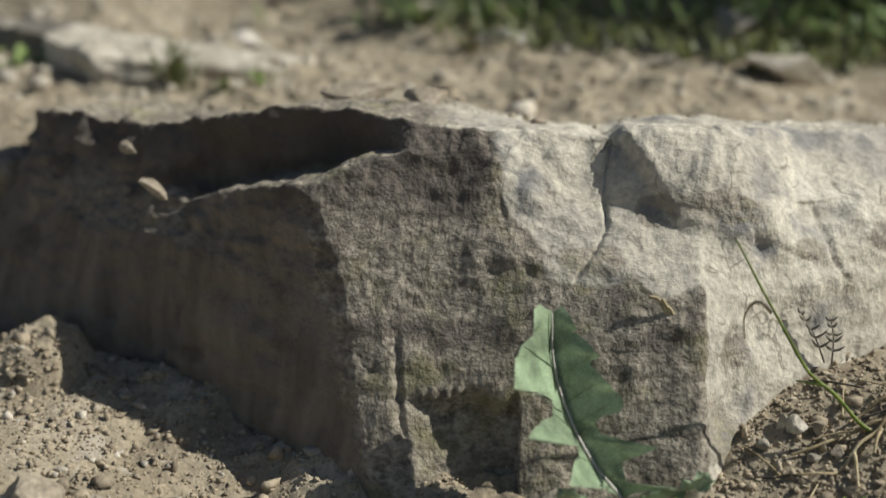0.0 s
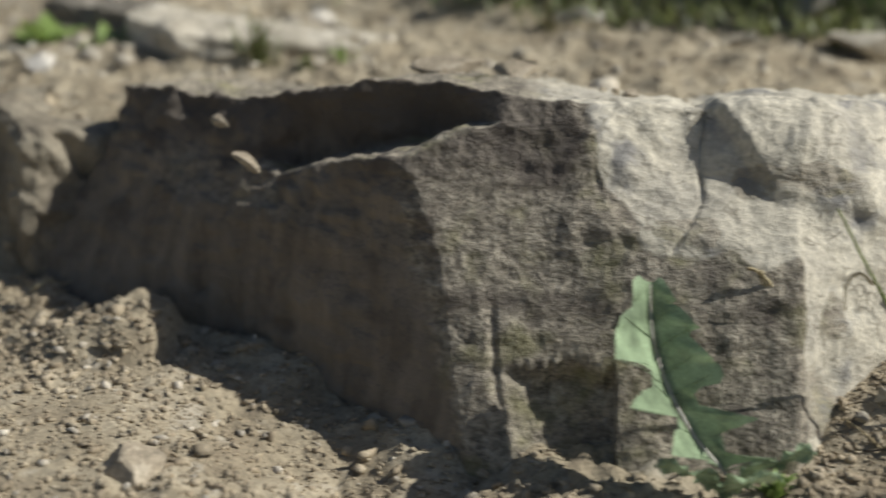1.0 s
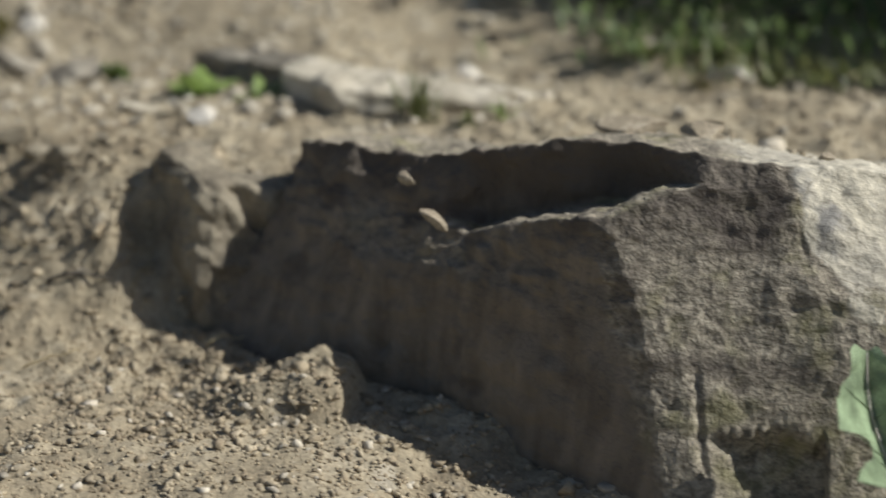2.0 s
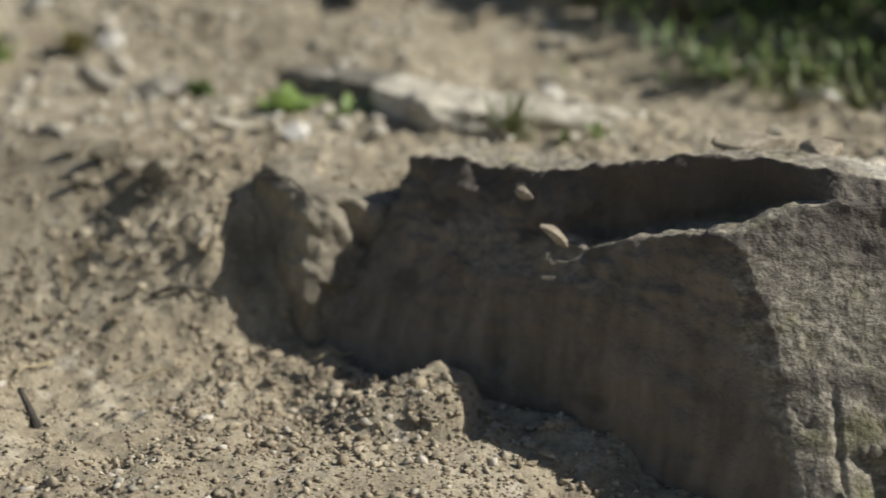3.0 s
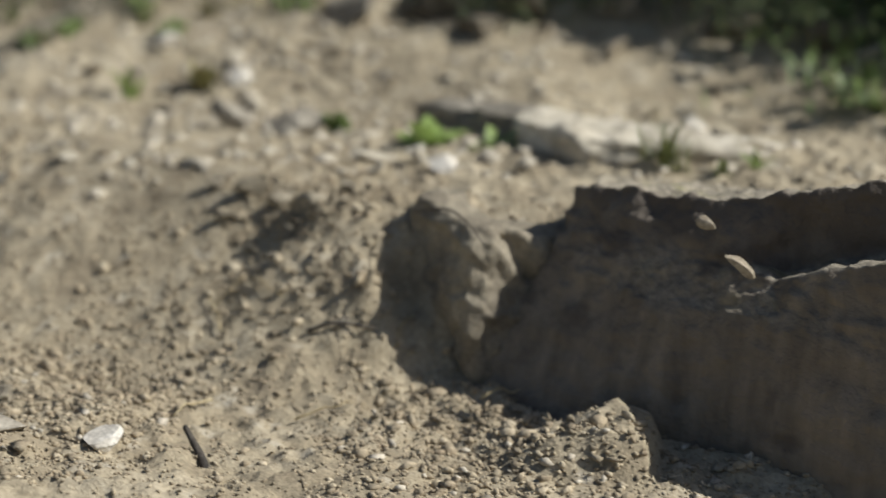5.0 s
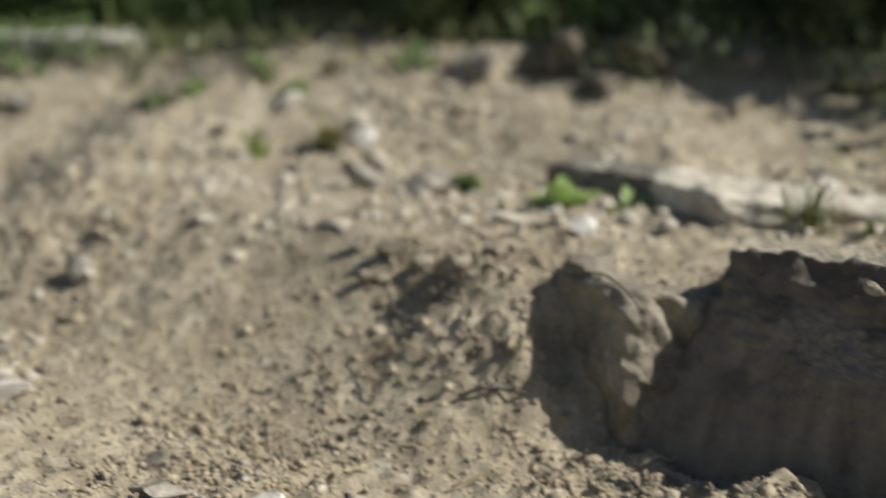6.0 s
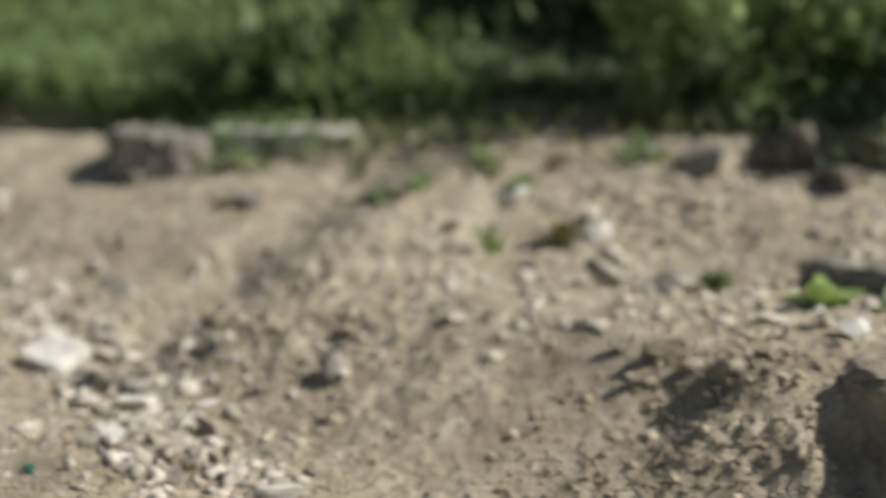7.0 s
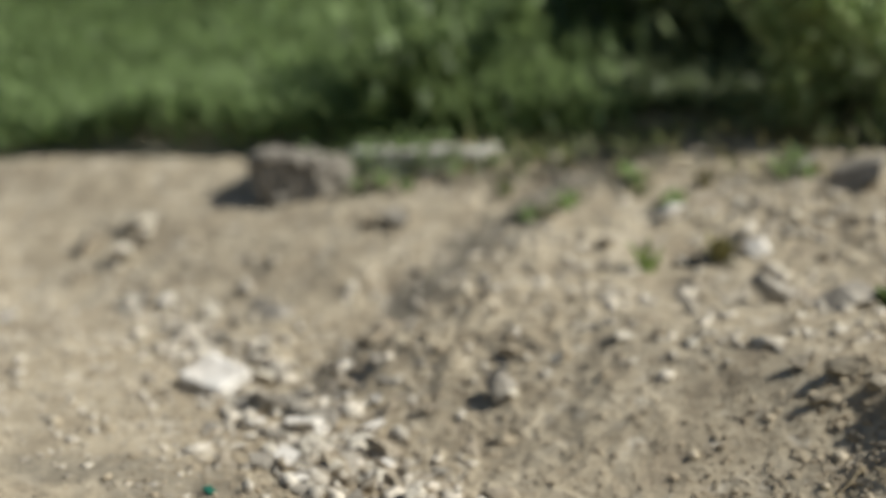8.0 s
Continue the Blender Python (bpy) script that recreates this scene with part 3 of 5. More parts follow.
def build_rock():
    p = soften(rock_points(), 2)
    x, y, z = np.moveaxis(p, -1, 0)
    n = np.cross(np.gradient(p, axis=0), np.gradient(p, axis=1))
    n /= np.linalg.norm(n, axis=-1, keepdims=True) + 1e-9
    n = n * np.sign((n @ np.array([0, -1, 0.5])).mean())
    along = np.cumsum(np.r_[0, np.linalg.norm(np.diff(p[:, 70], axis=0), axis=1)])[:, None] + 0 * z
    upper = ramp(z, 0.138, 0.160)
    broken = np.clip(0.12 + 0.88 * np.maximum(upper * ramp(x, -0.02, 0.04), 0.6 * ramp(x, 0.137, 0.15)), 0, 1) * (1 - 0.45 * ramp(x, 0.14, 0.17))
    wx, wz = along + 0.008 * vnoise(x * 60, z * 60, 0, 3), z + 0.008 * vnoise(x * 60, z * 60, 9, 4)
    d = 0.0018 * fbm(x * 24, y * 24, z * 24, 2, 61)
    d = d + broken * (0.013 * facets(wx / 0.06 + 0.4 * wz / 0.05, (wz + 0.5 * y) / 0.042, 41) + 0.0036 * facets(wx / 0.021 - 0.5 * wz / 0.02, (wz + 0.5 * y) / 0.02, 57))
    d = d + 0.0008 * facets(wx / 0.009, (wz + 0.5 * y) / 0.008 + 0.4 * wx / 0.009, 59) * (0.4 + 0.6 * broken)
    d = d + 0.0010 * fbm(x * 110, y * 110, z * 190, 4, 67)
    d = d + 0.0012 * vnoise(x * 40, y * 40, z * 260, 71) * (1 - broken)
    # a broken wedge: two faces that meet in an open crack
    down = np.clip(0.210 - z, 0, 0.05)
    crack = 0.0925 - 0.22 * down
    ridge = 0.096 + 0.75 * down
    valley = np.where(x < crack, 1 - (crack - x) / 0.062, 1 - (x - crack) / (ridge - crack + 0.004))
    d = d - 0.009 * np.clip(valley, 0, 1) * ramp(z, 0.150, 0.168)
    # the swollen block right of the ridge, with an overhanging lower edge
    swell = ramp(x, ridge - 0.004, ridge + 0.004) * ramp(x + 0.4 * (z - 0.17) + 0.004 * vnoise(x * 90, z * 90, 3, 5), 0.196, 0.172) * ramp(z + 0.25 * (x - 0.15) + 0.003 * vnoise(x * 90, z * 90, 4, 5), 0.160, 0.170)
    d = d + 0.0055 * swell
    # smooth split planes at the right end, creased along a slant
    d = d - 0.004 * ramp(x - 0.9 * (z - 0.17) + 0.003 * vnoise(x * 80, z * 80, 5, 5), 0.230, 0.212) * ramp(x, 0.19, 0.197) * ramp(z, 0.16, 0.172)
    xw = x + 0.002 * vnoise(x * 20, z * 45, 1, 7)
    d = d - 0.0045 * (0.55 + 0.45 * vnoise(z * 90, 0 * z, 0, 15)) * groove(xw, z, [(0.093, 0.216), (0.087, 0.195), (0.0875, 0.170)], 0.0011)
    d = d - 0.002 * groove(xw, z, [(0.0875, 0.170), (0.078, 0.155), (0.070, 0.145)], 0.0008)
    d = d - 0.0013 * ramp(vnoise(z * 120, 0 * z, 0, 8), -0.5, 0.3) * groove(xw, z, [(0.022, 0.206), (0.029, 0.18), (0.038, 0.155), (0.057, 0.138)], 0.0011)
    d = d - 0.0016 * groove(xw, z, [(0.155, 0.185), (0.17, 0.16), (0.20, 0.15)], 0.0008)
    d = d - 0.0020 * groove(xw, z, [(0.205, 0.175), (0.213, 0.15), (0.222, 0.138)], 0.0008)
    d = d - 0.0022 * groove(x, z, [(-0.024, 0.115), (-0.022, 0.085), (-0.019, 0.07)], 0.0022)
    d = d * (1 - 0.6 * ramp(n[..., 2], 0.6, 0.9))
    # a hollow low in the front, whose sharp upright edge imitates the leaf's shadow
    ragged = 0.004 * vnoise(x * 130, 0 * x, 0, 91) + 0.002 * vnoise(x * 300, 0 * x, 0, 92)
    d = d - 0.0115 * ramp(x + 0.0012 * vnoise(z * 120, 0 * z, 0, 93), 0.0412, 0.0388) * ramp(z + ragged, 0.091, 0.084) * ramp(x, -0.026, 0.012)
    # drip furrows in the weathered side
    side = ramp(x, -0.06, -0.10)
    d = d + 0.0022 * side * vnoise(along * 95, z * 9, 0, 77) + side * (0.0018 * vnoise(along * 28, z * 40, 0, 78) + 0.0016 * fbm(along * 90, z * 130, 0, 3, 79))
    p = p + n * d[..., None]
    p[..., 2] += ramp(z, 0.168, 0.19) * (0.0022 * fbm(x * 38, y * 38, 0, 2, 95) + 0.0011 * fbm(x * 130, y * 130, 0, 3, 97))
    TOP_OF_ROCK.append(p[:, 132:176].copy())
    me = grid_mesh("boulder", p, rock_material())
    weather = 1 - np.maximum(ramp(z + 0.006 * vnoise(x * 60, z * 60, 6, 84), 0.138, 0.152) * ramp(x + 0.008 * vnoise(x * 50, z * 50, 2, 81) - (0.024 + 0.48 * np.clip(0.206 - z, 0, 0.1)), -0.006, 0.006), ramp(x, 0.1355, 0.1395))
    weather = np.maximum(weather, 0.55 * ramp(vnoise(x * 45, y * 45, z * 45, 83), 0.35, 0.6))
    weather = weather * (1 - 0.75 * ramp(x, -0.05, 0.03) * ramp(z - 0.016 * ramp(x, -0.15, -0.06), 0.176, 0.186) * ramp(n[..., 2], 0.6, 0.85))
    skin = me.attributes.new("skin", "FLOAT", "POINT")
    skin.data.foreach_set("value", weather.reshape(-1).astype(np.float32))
    # mud streaks with painted shade, left of the corner, off the flat top
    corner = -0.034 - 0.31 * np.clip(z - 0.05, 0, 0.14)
    side_shade = 0.95 * ramp(x - corner + 0.004 * vnoise(x * 60, y * 60, z * 60, 85), 0.0, -0.012) * (1 - ramp(n[..., 2], 0.5, 0.8))
    # the recess behind the ledge gets the same painted shade
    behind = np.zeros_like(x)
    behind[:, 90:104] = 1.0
    side_shade = np.maximum(side_shade, 0.9 * behind * ramp(x, -0.028, -0.036))
    me.attributes.new("mud_shade", "FLOAT", "POINT").data.foreach_set("value", side_shade.reshape(-1).astype(np.float32))
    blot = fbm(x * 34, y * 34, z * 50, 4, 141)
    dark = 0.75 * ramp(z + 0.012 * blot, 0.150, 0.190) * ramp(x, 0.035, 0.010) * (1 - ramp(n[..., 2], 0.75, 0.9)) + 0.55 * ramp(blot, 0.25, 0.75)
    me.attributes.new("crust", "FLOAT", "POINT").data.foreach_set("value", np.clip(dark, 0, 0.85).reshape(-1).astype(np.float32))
    stone = tagged(new("boulder", me), "broken sandy limestone boulder, weathered brown and split pale, bedded in earth", "boulder")
    for k, (place, size, tilt) in enumerate([((-0.172, 0.846, 0.166), (0.024, 0.012, 0.008), 34), ((-0.188, 0.868, 0.184), (0.014, 0.010, 0.008), 10)]):
        chip = part("chip", stone_mesh("chip", size, TAN, 280 + k, cuts=4, detail=4, rough=0.05), stone, "small pale chip standing proud")
        chip.matrix_world = pose(*place, 0, tilt, -15)
    return stone


build_rock()


# ---- earth block beside the boulder ----
def build_block():
    """A clay block: a steep face towards the way, a sharp upright ridge and a crumbling side towards the boulder."""
    foot = [(-0.400, 1.10), (-0.395, 1.00), (-0.330, 0.915), (-0.322, 0.910), (-0.292, 0.915), (-0.25, 1.02)]
    mid = [(-0.392, 1.10, 0.100), (-0.387, 0.995, 0.112), (-0.330, 0.906, 0.112), (-0.318, 0.905, 0.112), (-0.285, 0.924, 0.110), (-0.25, 1.02, 0.12)]
    rim = [(-0.365, 1.10, 0.146), (-0.368, 0.984, 0.170), (-0.330, 0.930, 0.163), (-0.319, 0.931, 0.161), (-0.277, 0.954, 0.153), (-0.25, 1.03, 0.160)]
    rows = []
    for (a, b), c, e in zip(foot, mid, rim):
        inward = np.array([-0.335, 1.04, 0.158])
        e = np.array(e)
        rows.append([(a, b, 0.0), c, e, e + (inward - e) * 0.12 + np.array([0, 0, 0.0015]), e + (inward - e) * 0.75])
    rows = np.array(rows)
    at_u, at_v = np.linspace(0, 1, 170), np.linspace(0, 1, 130)
    ku, kv = [0, 0.22, 0.55, 0.59, 0.80, 1], [0, 0.35, 0.68, 0.73, 1]
    wide = np.stack([[np.interp(at_u, ku, rows[:, j, c]) for j in range(5)] for c in range(3)], -1)
    p = np.stack([[np.interp(at_v, kv, wide[:, m, c]) for m in range(len(at_u))] for c in range(3)], -1)
    p = soften(p, 2)
    n = np.cross(np.gradient(p, axis=0), np.gradient(p, axis=1))
    n /= np.linalg.norm(n, axis=-1, keepdims=True) + 1e-9
    n = n * np.sign((n @ np.array([0, -1, 0.5])).mean())
    x, y, z = np.moveaxis(p, -1, 0)
    right = ramp(n[..., 0], 0.2, 0.5)
    d = 0.005 * fbm(x * 26, y * 26, z * 26, 3, 101) + 0.0016 * fbm(x * 110, y * 110, z * 110, 3, 103) + 0.006 * right * facets(y / 0.016, z / 0.014, 105) + 0.002 * facets(y / 0.006, z / 0.006 + x / 0.008, 106)
    d = d - 0.008 * groove(y, z, [(0.936, 0.158), (0.934, 0.145), (0.934, 0.133)], 0.003) * right
    d = d + 0.003 * groove(x, z, [(-0.375, 0.158), (-0.345, 0.160), (-0.325, 0.147)], 0.0035) * (1 - right)
    return tagged(new("earth_block", grid_mesh("earth_block", p + n * d[..., None], CLAY)),
                  "dried clay block at the broken edge of the bank", "earth")


build_block()


# ---- single stones ----
def lay(name, me, x, y, label, category="stone", group="", sink=0.3, turn=(0, 0, 0)):
    """A stone that lies on the ground, sunk in by a share of its height."""
    m = Euler([radians(a) for a in turn]).to_matrix()
    low = min((m @ v.co).z for v in me.vertices)
    high = max((m @ v.co).z for v in me.vertices)
    z = float(ground_z(x, y)) - low - sink * (high - low)
    ob = new(name, me)
    ob.matrix_world = pose(x, y, z, *turn)
    return tagged(ob, label, category, group)


slab = slab_mesh("stone_slab", [(-0.022, 0.052), (-0.014, 0.036), (0.034, -0.012), (0.080, -0.006), (0.125, 0.006), (0.175, 0.012), (0.215, 0.065), (0.10, 0.085), (0.0, 0.085)], 0.026, STONE, 201, rough=0.0022, top_slope=(-0.06, 0))
lay("stone_slab", slab, -0.304, 1.140, "pale flat limestone slab half buried in the terrace", sink=0.32, turn=(2, 2, 0))
lay("stone_slab", slab_mesh("stone_slab", [(-0.055, 0.045), (0.038, -0.014), (0.05, 0.0), (0.052, 0.04), (-0.03, 0.06)], 0.030, GREY, 202), -0.360, 1.215, "low broken stone slab behind green leaves", sink=0.35)
lay("stone", stone_mesh("stone", (0.027, 0.022, 0.017), WHITE, 203), -0.371, 1.105, "whitish stone lying on the edge of the bank", sink=0.15)
lay("stone", stone_mesh("stone", (0.034, 0.022, 0.014), STONE, 204), -0.425, 1.13, "flat tan stone on the terrace", sink=0.2)
lay("stone", stone_mesh("stone", (0.040, 0.030, 0.036), GREY, 205, cuts=6), -0.566, 1.256, "pointed grey stone on the terrace", sink=0.15)
lay("stone", stone_mesh("stone", (0.055, 0.035, 0.028), GREY, 206), -0.508, 1.232, "flat dark stone on the terrace", sink=0.15, turn=(8, -10, 20))
lay("stone", stone_mesh("stone", (0.026, 0.024, 0.024), WHITE, 207), -0.591, 1.382, "small white stone beside a yellowed plant", sink=0.2)
lay("stone", stone_mesh("stone", (0.032, 0.026, 0.022), WHITE, 208), -0.68, 1.44, "small white stone on the terrace", sink=0.2)
lay("boulder", slab_mesh("boulder", [(-0.052, 0.03), (-0.040, -0.022), (-0.014, -0.038), (0.010, -0.034), (0.045, -0.024), (0.068, 0.0), (0.055, 0.04), (-0.02, 0.05)], 0.055, GREY, 209, rough=0.0045, top_slope=(-0.1, 0.1)), -1.112, 1.535, "rough weathered stone at the end of the sandy way", sink=0.38, turn=(-8, 0, -6))
lay("stone_slab", slab_mesh("stone_slab", [(0, 0), (0.05, -0.02), (0.16, -0.01), (0.17, 0.04), (0.02, 0.04)], 0.034, WHITE, 210), -1.06, 1.575, "whitish flat stone below the hedge", sink=0.35)
lay("stone", stone_mesh("stone", (0.070, 0.055, 0.040), STONE, 220, cuts=11, detail=4, rough=0.05), -0.722, 0.810, "pale rough stone at the foot of the slope", sink=0.42, turn=(0, 0, 15))
lay("stone", stone_mesh("stone", (0.045, 0.03, 0.025), GREY, 211), -0.965, 1.44, "dark stone on the sandy way", sink=0.3)
lay("stone", stone_mesh("stone", (0.042, 0.034, 0.02), GREY, 212), -1.03, 1.30, "flat grey stone sunk in the sandy way", sink=0.5)
lay("stone_slab", slab_mesh("stone_slab", [(-0.026, -0.016), (0.022, -0.02), (0.03, 0.012), (-0.018, 0.02)], 0.011, WHITE, 213, rough=0.001, step=0.004), -1.004, 1.118, "white angular stone tilted on the gravel", sink=0.05, turn=(26, 8, -14))
lay("stone", stone_mesh("stone", (0.03, 0.022, 0.018), STONE, 214), -0.975, 1.128, "tan stone leaning beside the white one", sink=0.2)
lay("stone", stone_mesh("stone", (0.038, 0.028, 0.024), GREY, 215, cuts=6), -0.932, 1.062, "grey stone at the head of the gravel", sink=0.2)
lay("stone", stone_mesh("stone", (0.034, 0.026, 0.024), GREY, 216, cuts=6), -0.886, 1.052, "grey angular stone in the gravel", sink=0.2)
lay("stone", stone_mesh("stone", (0.040, 0.026, 0.020), GREY, 217, cuts=7), -0.952, 1.080, "dark flat stone under the white one", sink=0.3)
lay("stone", stone_mesh("stone", (0.036, 0.026, 0.024), TAN, 218, cuts=7), -0.200, 0.656, "angular tan stone lying on the lower ground", sink=0.4, turn=(0, 0, 20))
lay("stone", stone_mesh("stone", (0.030, 0.026, 0.034), GREY, 219, cuts=7), -0.752, 1.085, "grey clod of earth standing on the slope", category="clod", sink=0.2)
for k, (x, y, s) in enumerate([(0.186, 0.714, 0.014), (0.197, 0.712, 0.009), (0.166, 0.707, 0.01), (0.202, 0.698, 0.009), (0.191, 0.697, 0.008), (0.205, 0.673, 0.011), (0.178, 0.717, 0.01)]):
    lay("stone", stone_mesh("stone", (s, s * 0.85, s * 0.9), (STONE, TAN)[k % 2], 330 + k, cuts=6), x, y, "small angular stone on the earth mound", group="stones on the mound", sink=0.2, turn=(10, 0, 50 * k))
for k, (x, y, s) in enumerate([(-0.50, 1.50, 0.07), (-0.43, 1.53, 0.11), (-0.34, 1.54, 0.09), (-0.38, 1.48, 0.06), (-0.25, 1.55, 0.08), (-0.14, 1.5, 0.06), (-0.05, 1.46, 0.07), (0.12, 1.42, 0.07), (0.24, 1.33, 0.08)]):
    lay("stone", stone_mesh("stone", (s, s * 0.75, s * 0.6), DARK if k % 4 else GREY, 230 + k, cuts=9, detail=4, rough=0.1), x, y, "rough stone at the foot of the bushes", group="stones below the bushes", sink=0.3, turn=(0, 0, 37 * k))
for k, (x, y, s, m) in enumerate([(0.27, 1.17, 0.07, STONE), (0.17, 1.2, 0.04, STONE), (0.05, 1.3, 0.045, WHITE), (-0.02, 1.36, 0.04, STONE), (-0.18, 1.32, 0.04, WHITE), (-1.30, 1.26, 0.03, WHITE), (-1.2, 1.32, 0.03, STONE), (-1.26, 1.47, 0.045, STONE)]):
    lay("stone", stone_mesh("stone", (s, s * 0.8, s * 0.5), m, 250 + k, cuts=8), x, y, "pale stone half sunk in the dry earth", group="pale stones in the earth", sink=0.35, turn=(0, 0, 61 * k))

for k, (x, y, size) in enumerate([(-0.668, 1.141, 0.018), (-0.640, 1.145, 0.014), (-0.606, 1.139, 0.017), (-0.757, 1.139, 0.020), (-0.715, 1.126, 0.015)]):
    lay("stone", stone_mesh("stone", (size, size * 0.8, size * 0.7), (STONE, TAN)[k % 2], 340 + k, cuts=8), x, y, "small pale stone on the rim of the terrace", group="stones along the rim", sink=0.25, turn=(0, 0, 73 * k))
lay("stone", stone_mesh("stone", (0.034, 0.026, 0.014), GREY, 350, cuts=8), -0.572, 0.767, "flat grey stone lying on the damp slope", sink=0.3, turn=(6, 4, 20))
lay("stone", stone_mesh("stone", (0.026, 0.018, 0.012), WHITE, 351, cuts=7), -0.515, 0.776, "whitish stone chip on the slope", sink=0.25, turn=(8, 0, 50))
for k, (x, y, size) in enumerate([(-0.574, 0.725, 0.026), (-0.561, 0.727, 0.021)]):
    lay("stone", stone_mesh("stone", (size, size * 0.8, size * 0.7), TAN, 352 + k, cuts=8), x, y - 0.006 * k, "tan stone lying low on the slope", group="tan stones low on the slope", sink=0.3, turn=(0, 0, 45 * k))
lay("clod", stone_mesh("clod", (0.022, 0.018, 0.015), CLAY, 355, cuts=10, detail=3, rough=0.1), -0.590, 0.819, "small dark clod of earth on the slope", category="clod", sink=0.3)
lay("clod", stone_mesh("clod", (0.036, 0.03, 0.026), CLAY, 260, cuts=10, detail=4, rough=0.12), -0.455, 1.03, "rough grey clod of earth at the edge of the bank", category="clod", sink=0.55)
for k, (x, y, s) in enumerate([(-0.50, 1.06, 0.030), (-0.478, 1.045, 0.022), (-0.515, 1.04, 0.018), (-0.492, 1.015, 0.015), (-0.462, 1.005, 0.020), (-0.44, 1.0, 0.014), (-0.53, 1.075, 0.020), (-0.43, 1.05, 0.018), (-0.47, 0.985, 0.012)]):
    lay("clod", stone_mesh("clod", (s, s * 0.8, s * 0.75), CLAY, 261 + k * 3, cuts=10, detail=3, rough=0.1), x, y, "rough grey clod of earth in the hollow", category="clod", group="clods in the hollow", sink=0.35, turn=(0, 0, 40 * k))


def rest_on_rock(name, me, x, y, label, category="stone", turn=0):
    """Lays a flat piece on the flat top of the boulder."""
    top = TOP_OF_ROCK[0].reshape(-1, 3)
    z = float(top[np.argmin(np.hypot(top[:, 0] - x, top[:, 1] - y)), 2])
    low = min(v.co.z for v in me.vertices)
    ob = new(name, me)
    ob.matrix_world = pose(x, y, z - low - 0.001, 0, 0, turn)
    return tagged(ob, label, category)


rest_on_rock("stone_flake", stone_mesh("stone_flake", (0.050, 0.026, 0.013), TAN, 270, cuts=7, detail=4, rough=0.05), -0.052, 0.915, "flat tan flake of stone lying on the boulder")
rest_on_rock("stone_flake", stone_mesh("stone_flake", (0.034, 0.022, 0.014), TAN, 271, cuts=7, detail=4, rough=0.05), -0.008, 0.905, "small tan flake of stone lying on the boulder", turn=30)
rest_on_rock("stone", stone_mesh("stone", (0.011, 0.009, 0.009), TAN, 272, cuts=7), 0.055, 0.862, "tiny tan stone lying on the boulder")
rest_on_rock("stone", stone_mesh("stone", (0.013, 0.010, 0.008), TAN, 273, cuts=7), -0.095, 0.875, "tiny tan stone near the rim of the boulder")

# ---- gravel ----
rng = np.random.default_rng(7)
PEBBLES = [stone_mesh("pebble", (1.0, 0.8, 0.62), m, 300 + k, cuts=13, detail=3, rough=0.04) for k, m in enumerate([STONE, TAN, TAN, WHITE, GREY, TAN, GREY, STONE])]


def scatter(count, where, sizes, label, group):
    for k in range(count):
        x, y = where()
        s = sizes()
        me = PEBBLES[int(rng.integers(len(PEBBLES)))]
        ob = new("pebble", me)
        ob.matrix_world = pose(x, y, float(ground_z(x, y)) + 0.12 * s, *(rng.random(3) * (40, 40, 360))) @ Matrix.Diagonal((s, s * rng.uniform(0.8, 1.2), s * rng.uniform(0.7, 1.1), 1))
        tagged(ob, label, "pebble", group)


def in_gully():
    f = rng.random() ** 1.6
    x, y = np.interp(f, [0, 0.35, 0.6, 1], [-0.79, -0.87, -0.98, -1.28]), np.interp(f, [0, 0.35, 0.6, 1], [0.93, 1.0, 1.12, 1.45])
    w = 0.05 - 0.014 * f
    return x + rng.normal(0, w), y + rng.normal(0, 0.03)


scatter(205, in_gully, lambda: float(np.clip(rng.lognormal(math.log(0.0145), 0.5), 0.007, 0.036)), "pale limestone pebble in the gravel of the gully", "gravel in the gully")
scatter(92, lambda: (rng.uniform(-1.0, 0.15), rng.uniform(1.08, 1.58)), lambda: float(np.clip(rng.lognormal(math.log(0.013), 0.4), 0.007, 0.032)), "pale pebble lying on the terrace", "pebbles on the terrace")


lay("glass_shard", slab_mesh("glass_shard", [(-0.005, -0.002), (0.004, -0.003), (0.006, 0.001), (-0.003, 0.003)], 0.002, SHARD, 290, rough=0.0002, step=0.003), -0.884, 0.868, "small green glass shard lying on the damp earth", category="shard", sink=0.1, turn=(20, 8, -25))


# ---- loose crumbs of earth ----
def crumb_field(n, x0, x1, y0, y1, size, spread, keep=None, lift=0.25):
    x, y = rng.uniform(x0, x1, n), rng.uniform(y0, y1, n)
    chance = ramp(vnoise(x * 9, y * 9, 0, 91), -0.6, 0.5) if keep is None else keep(x, y)
    take = rng.random(n) < chance
    x, y = x[take], y[take]
    s = np.clip(rng.lognormal(math.log(size), spread, len(x)), 0.0006, 0.009)
    return np.stack([x, y, ground_z(x, y) + lift * s], -1), s


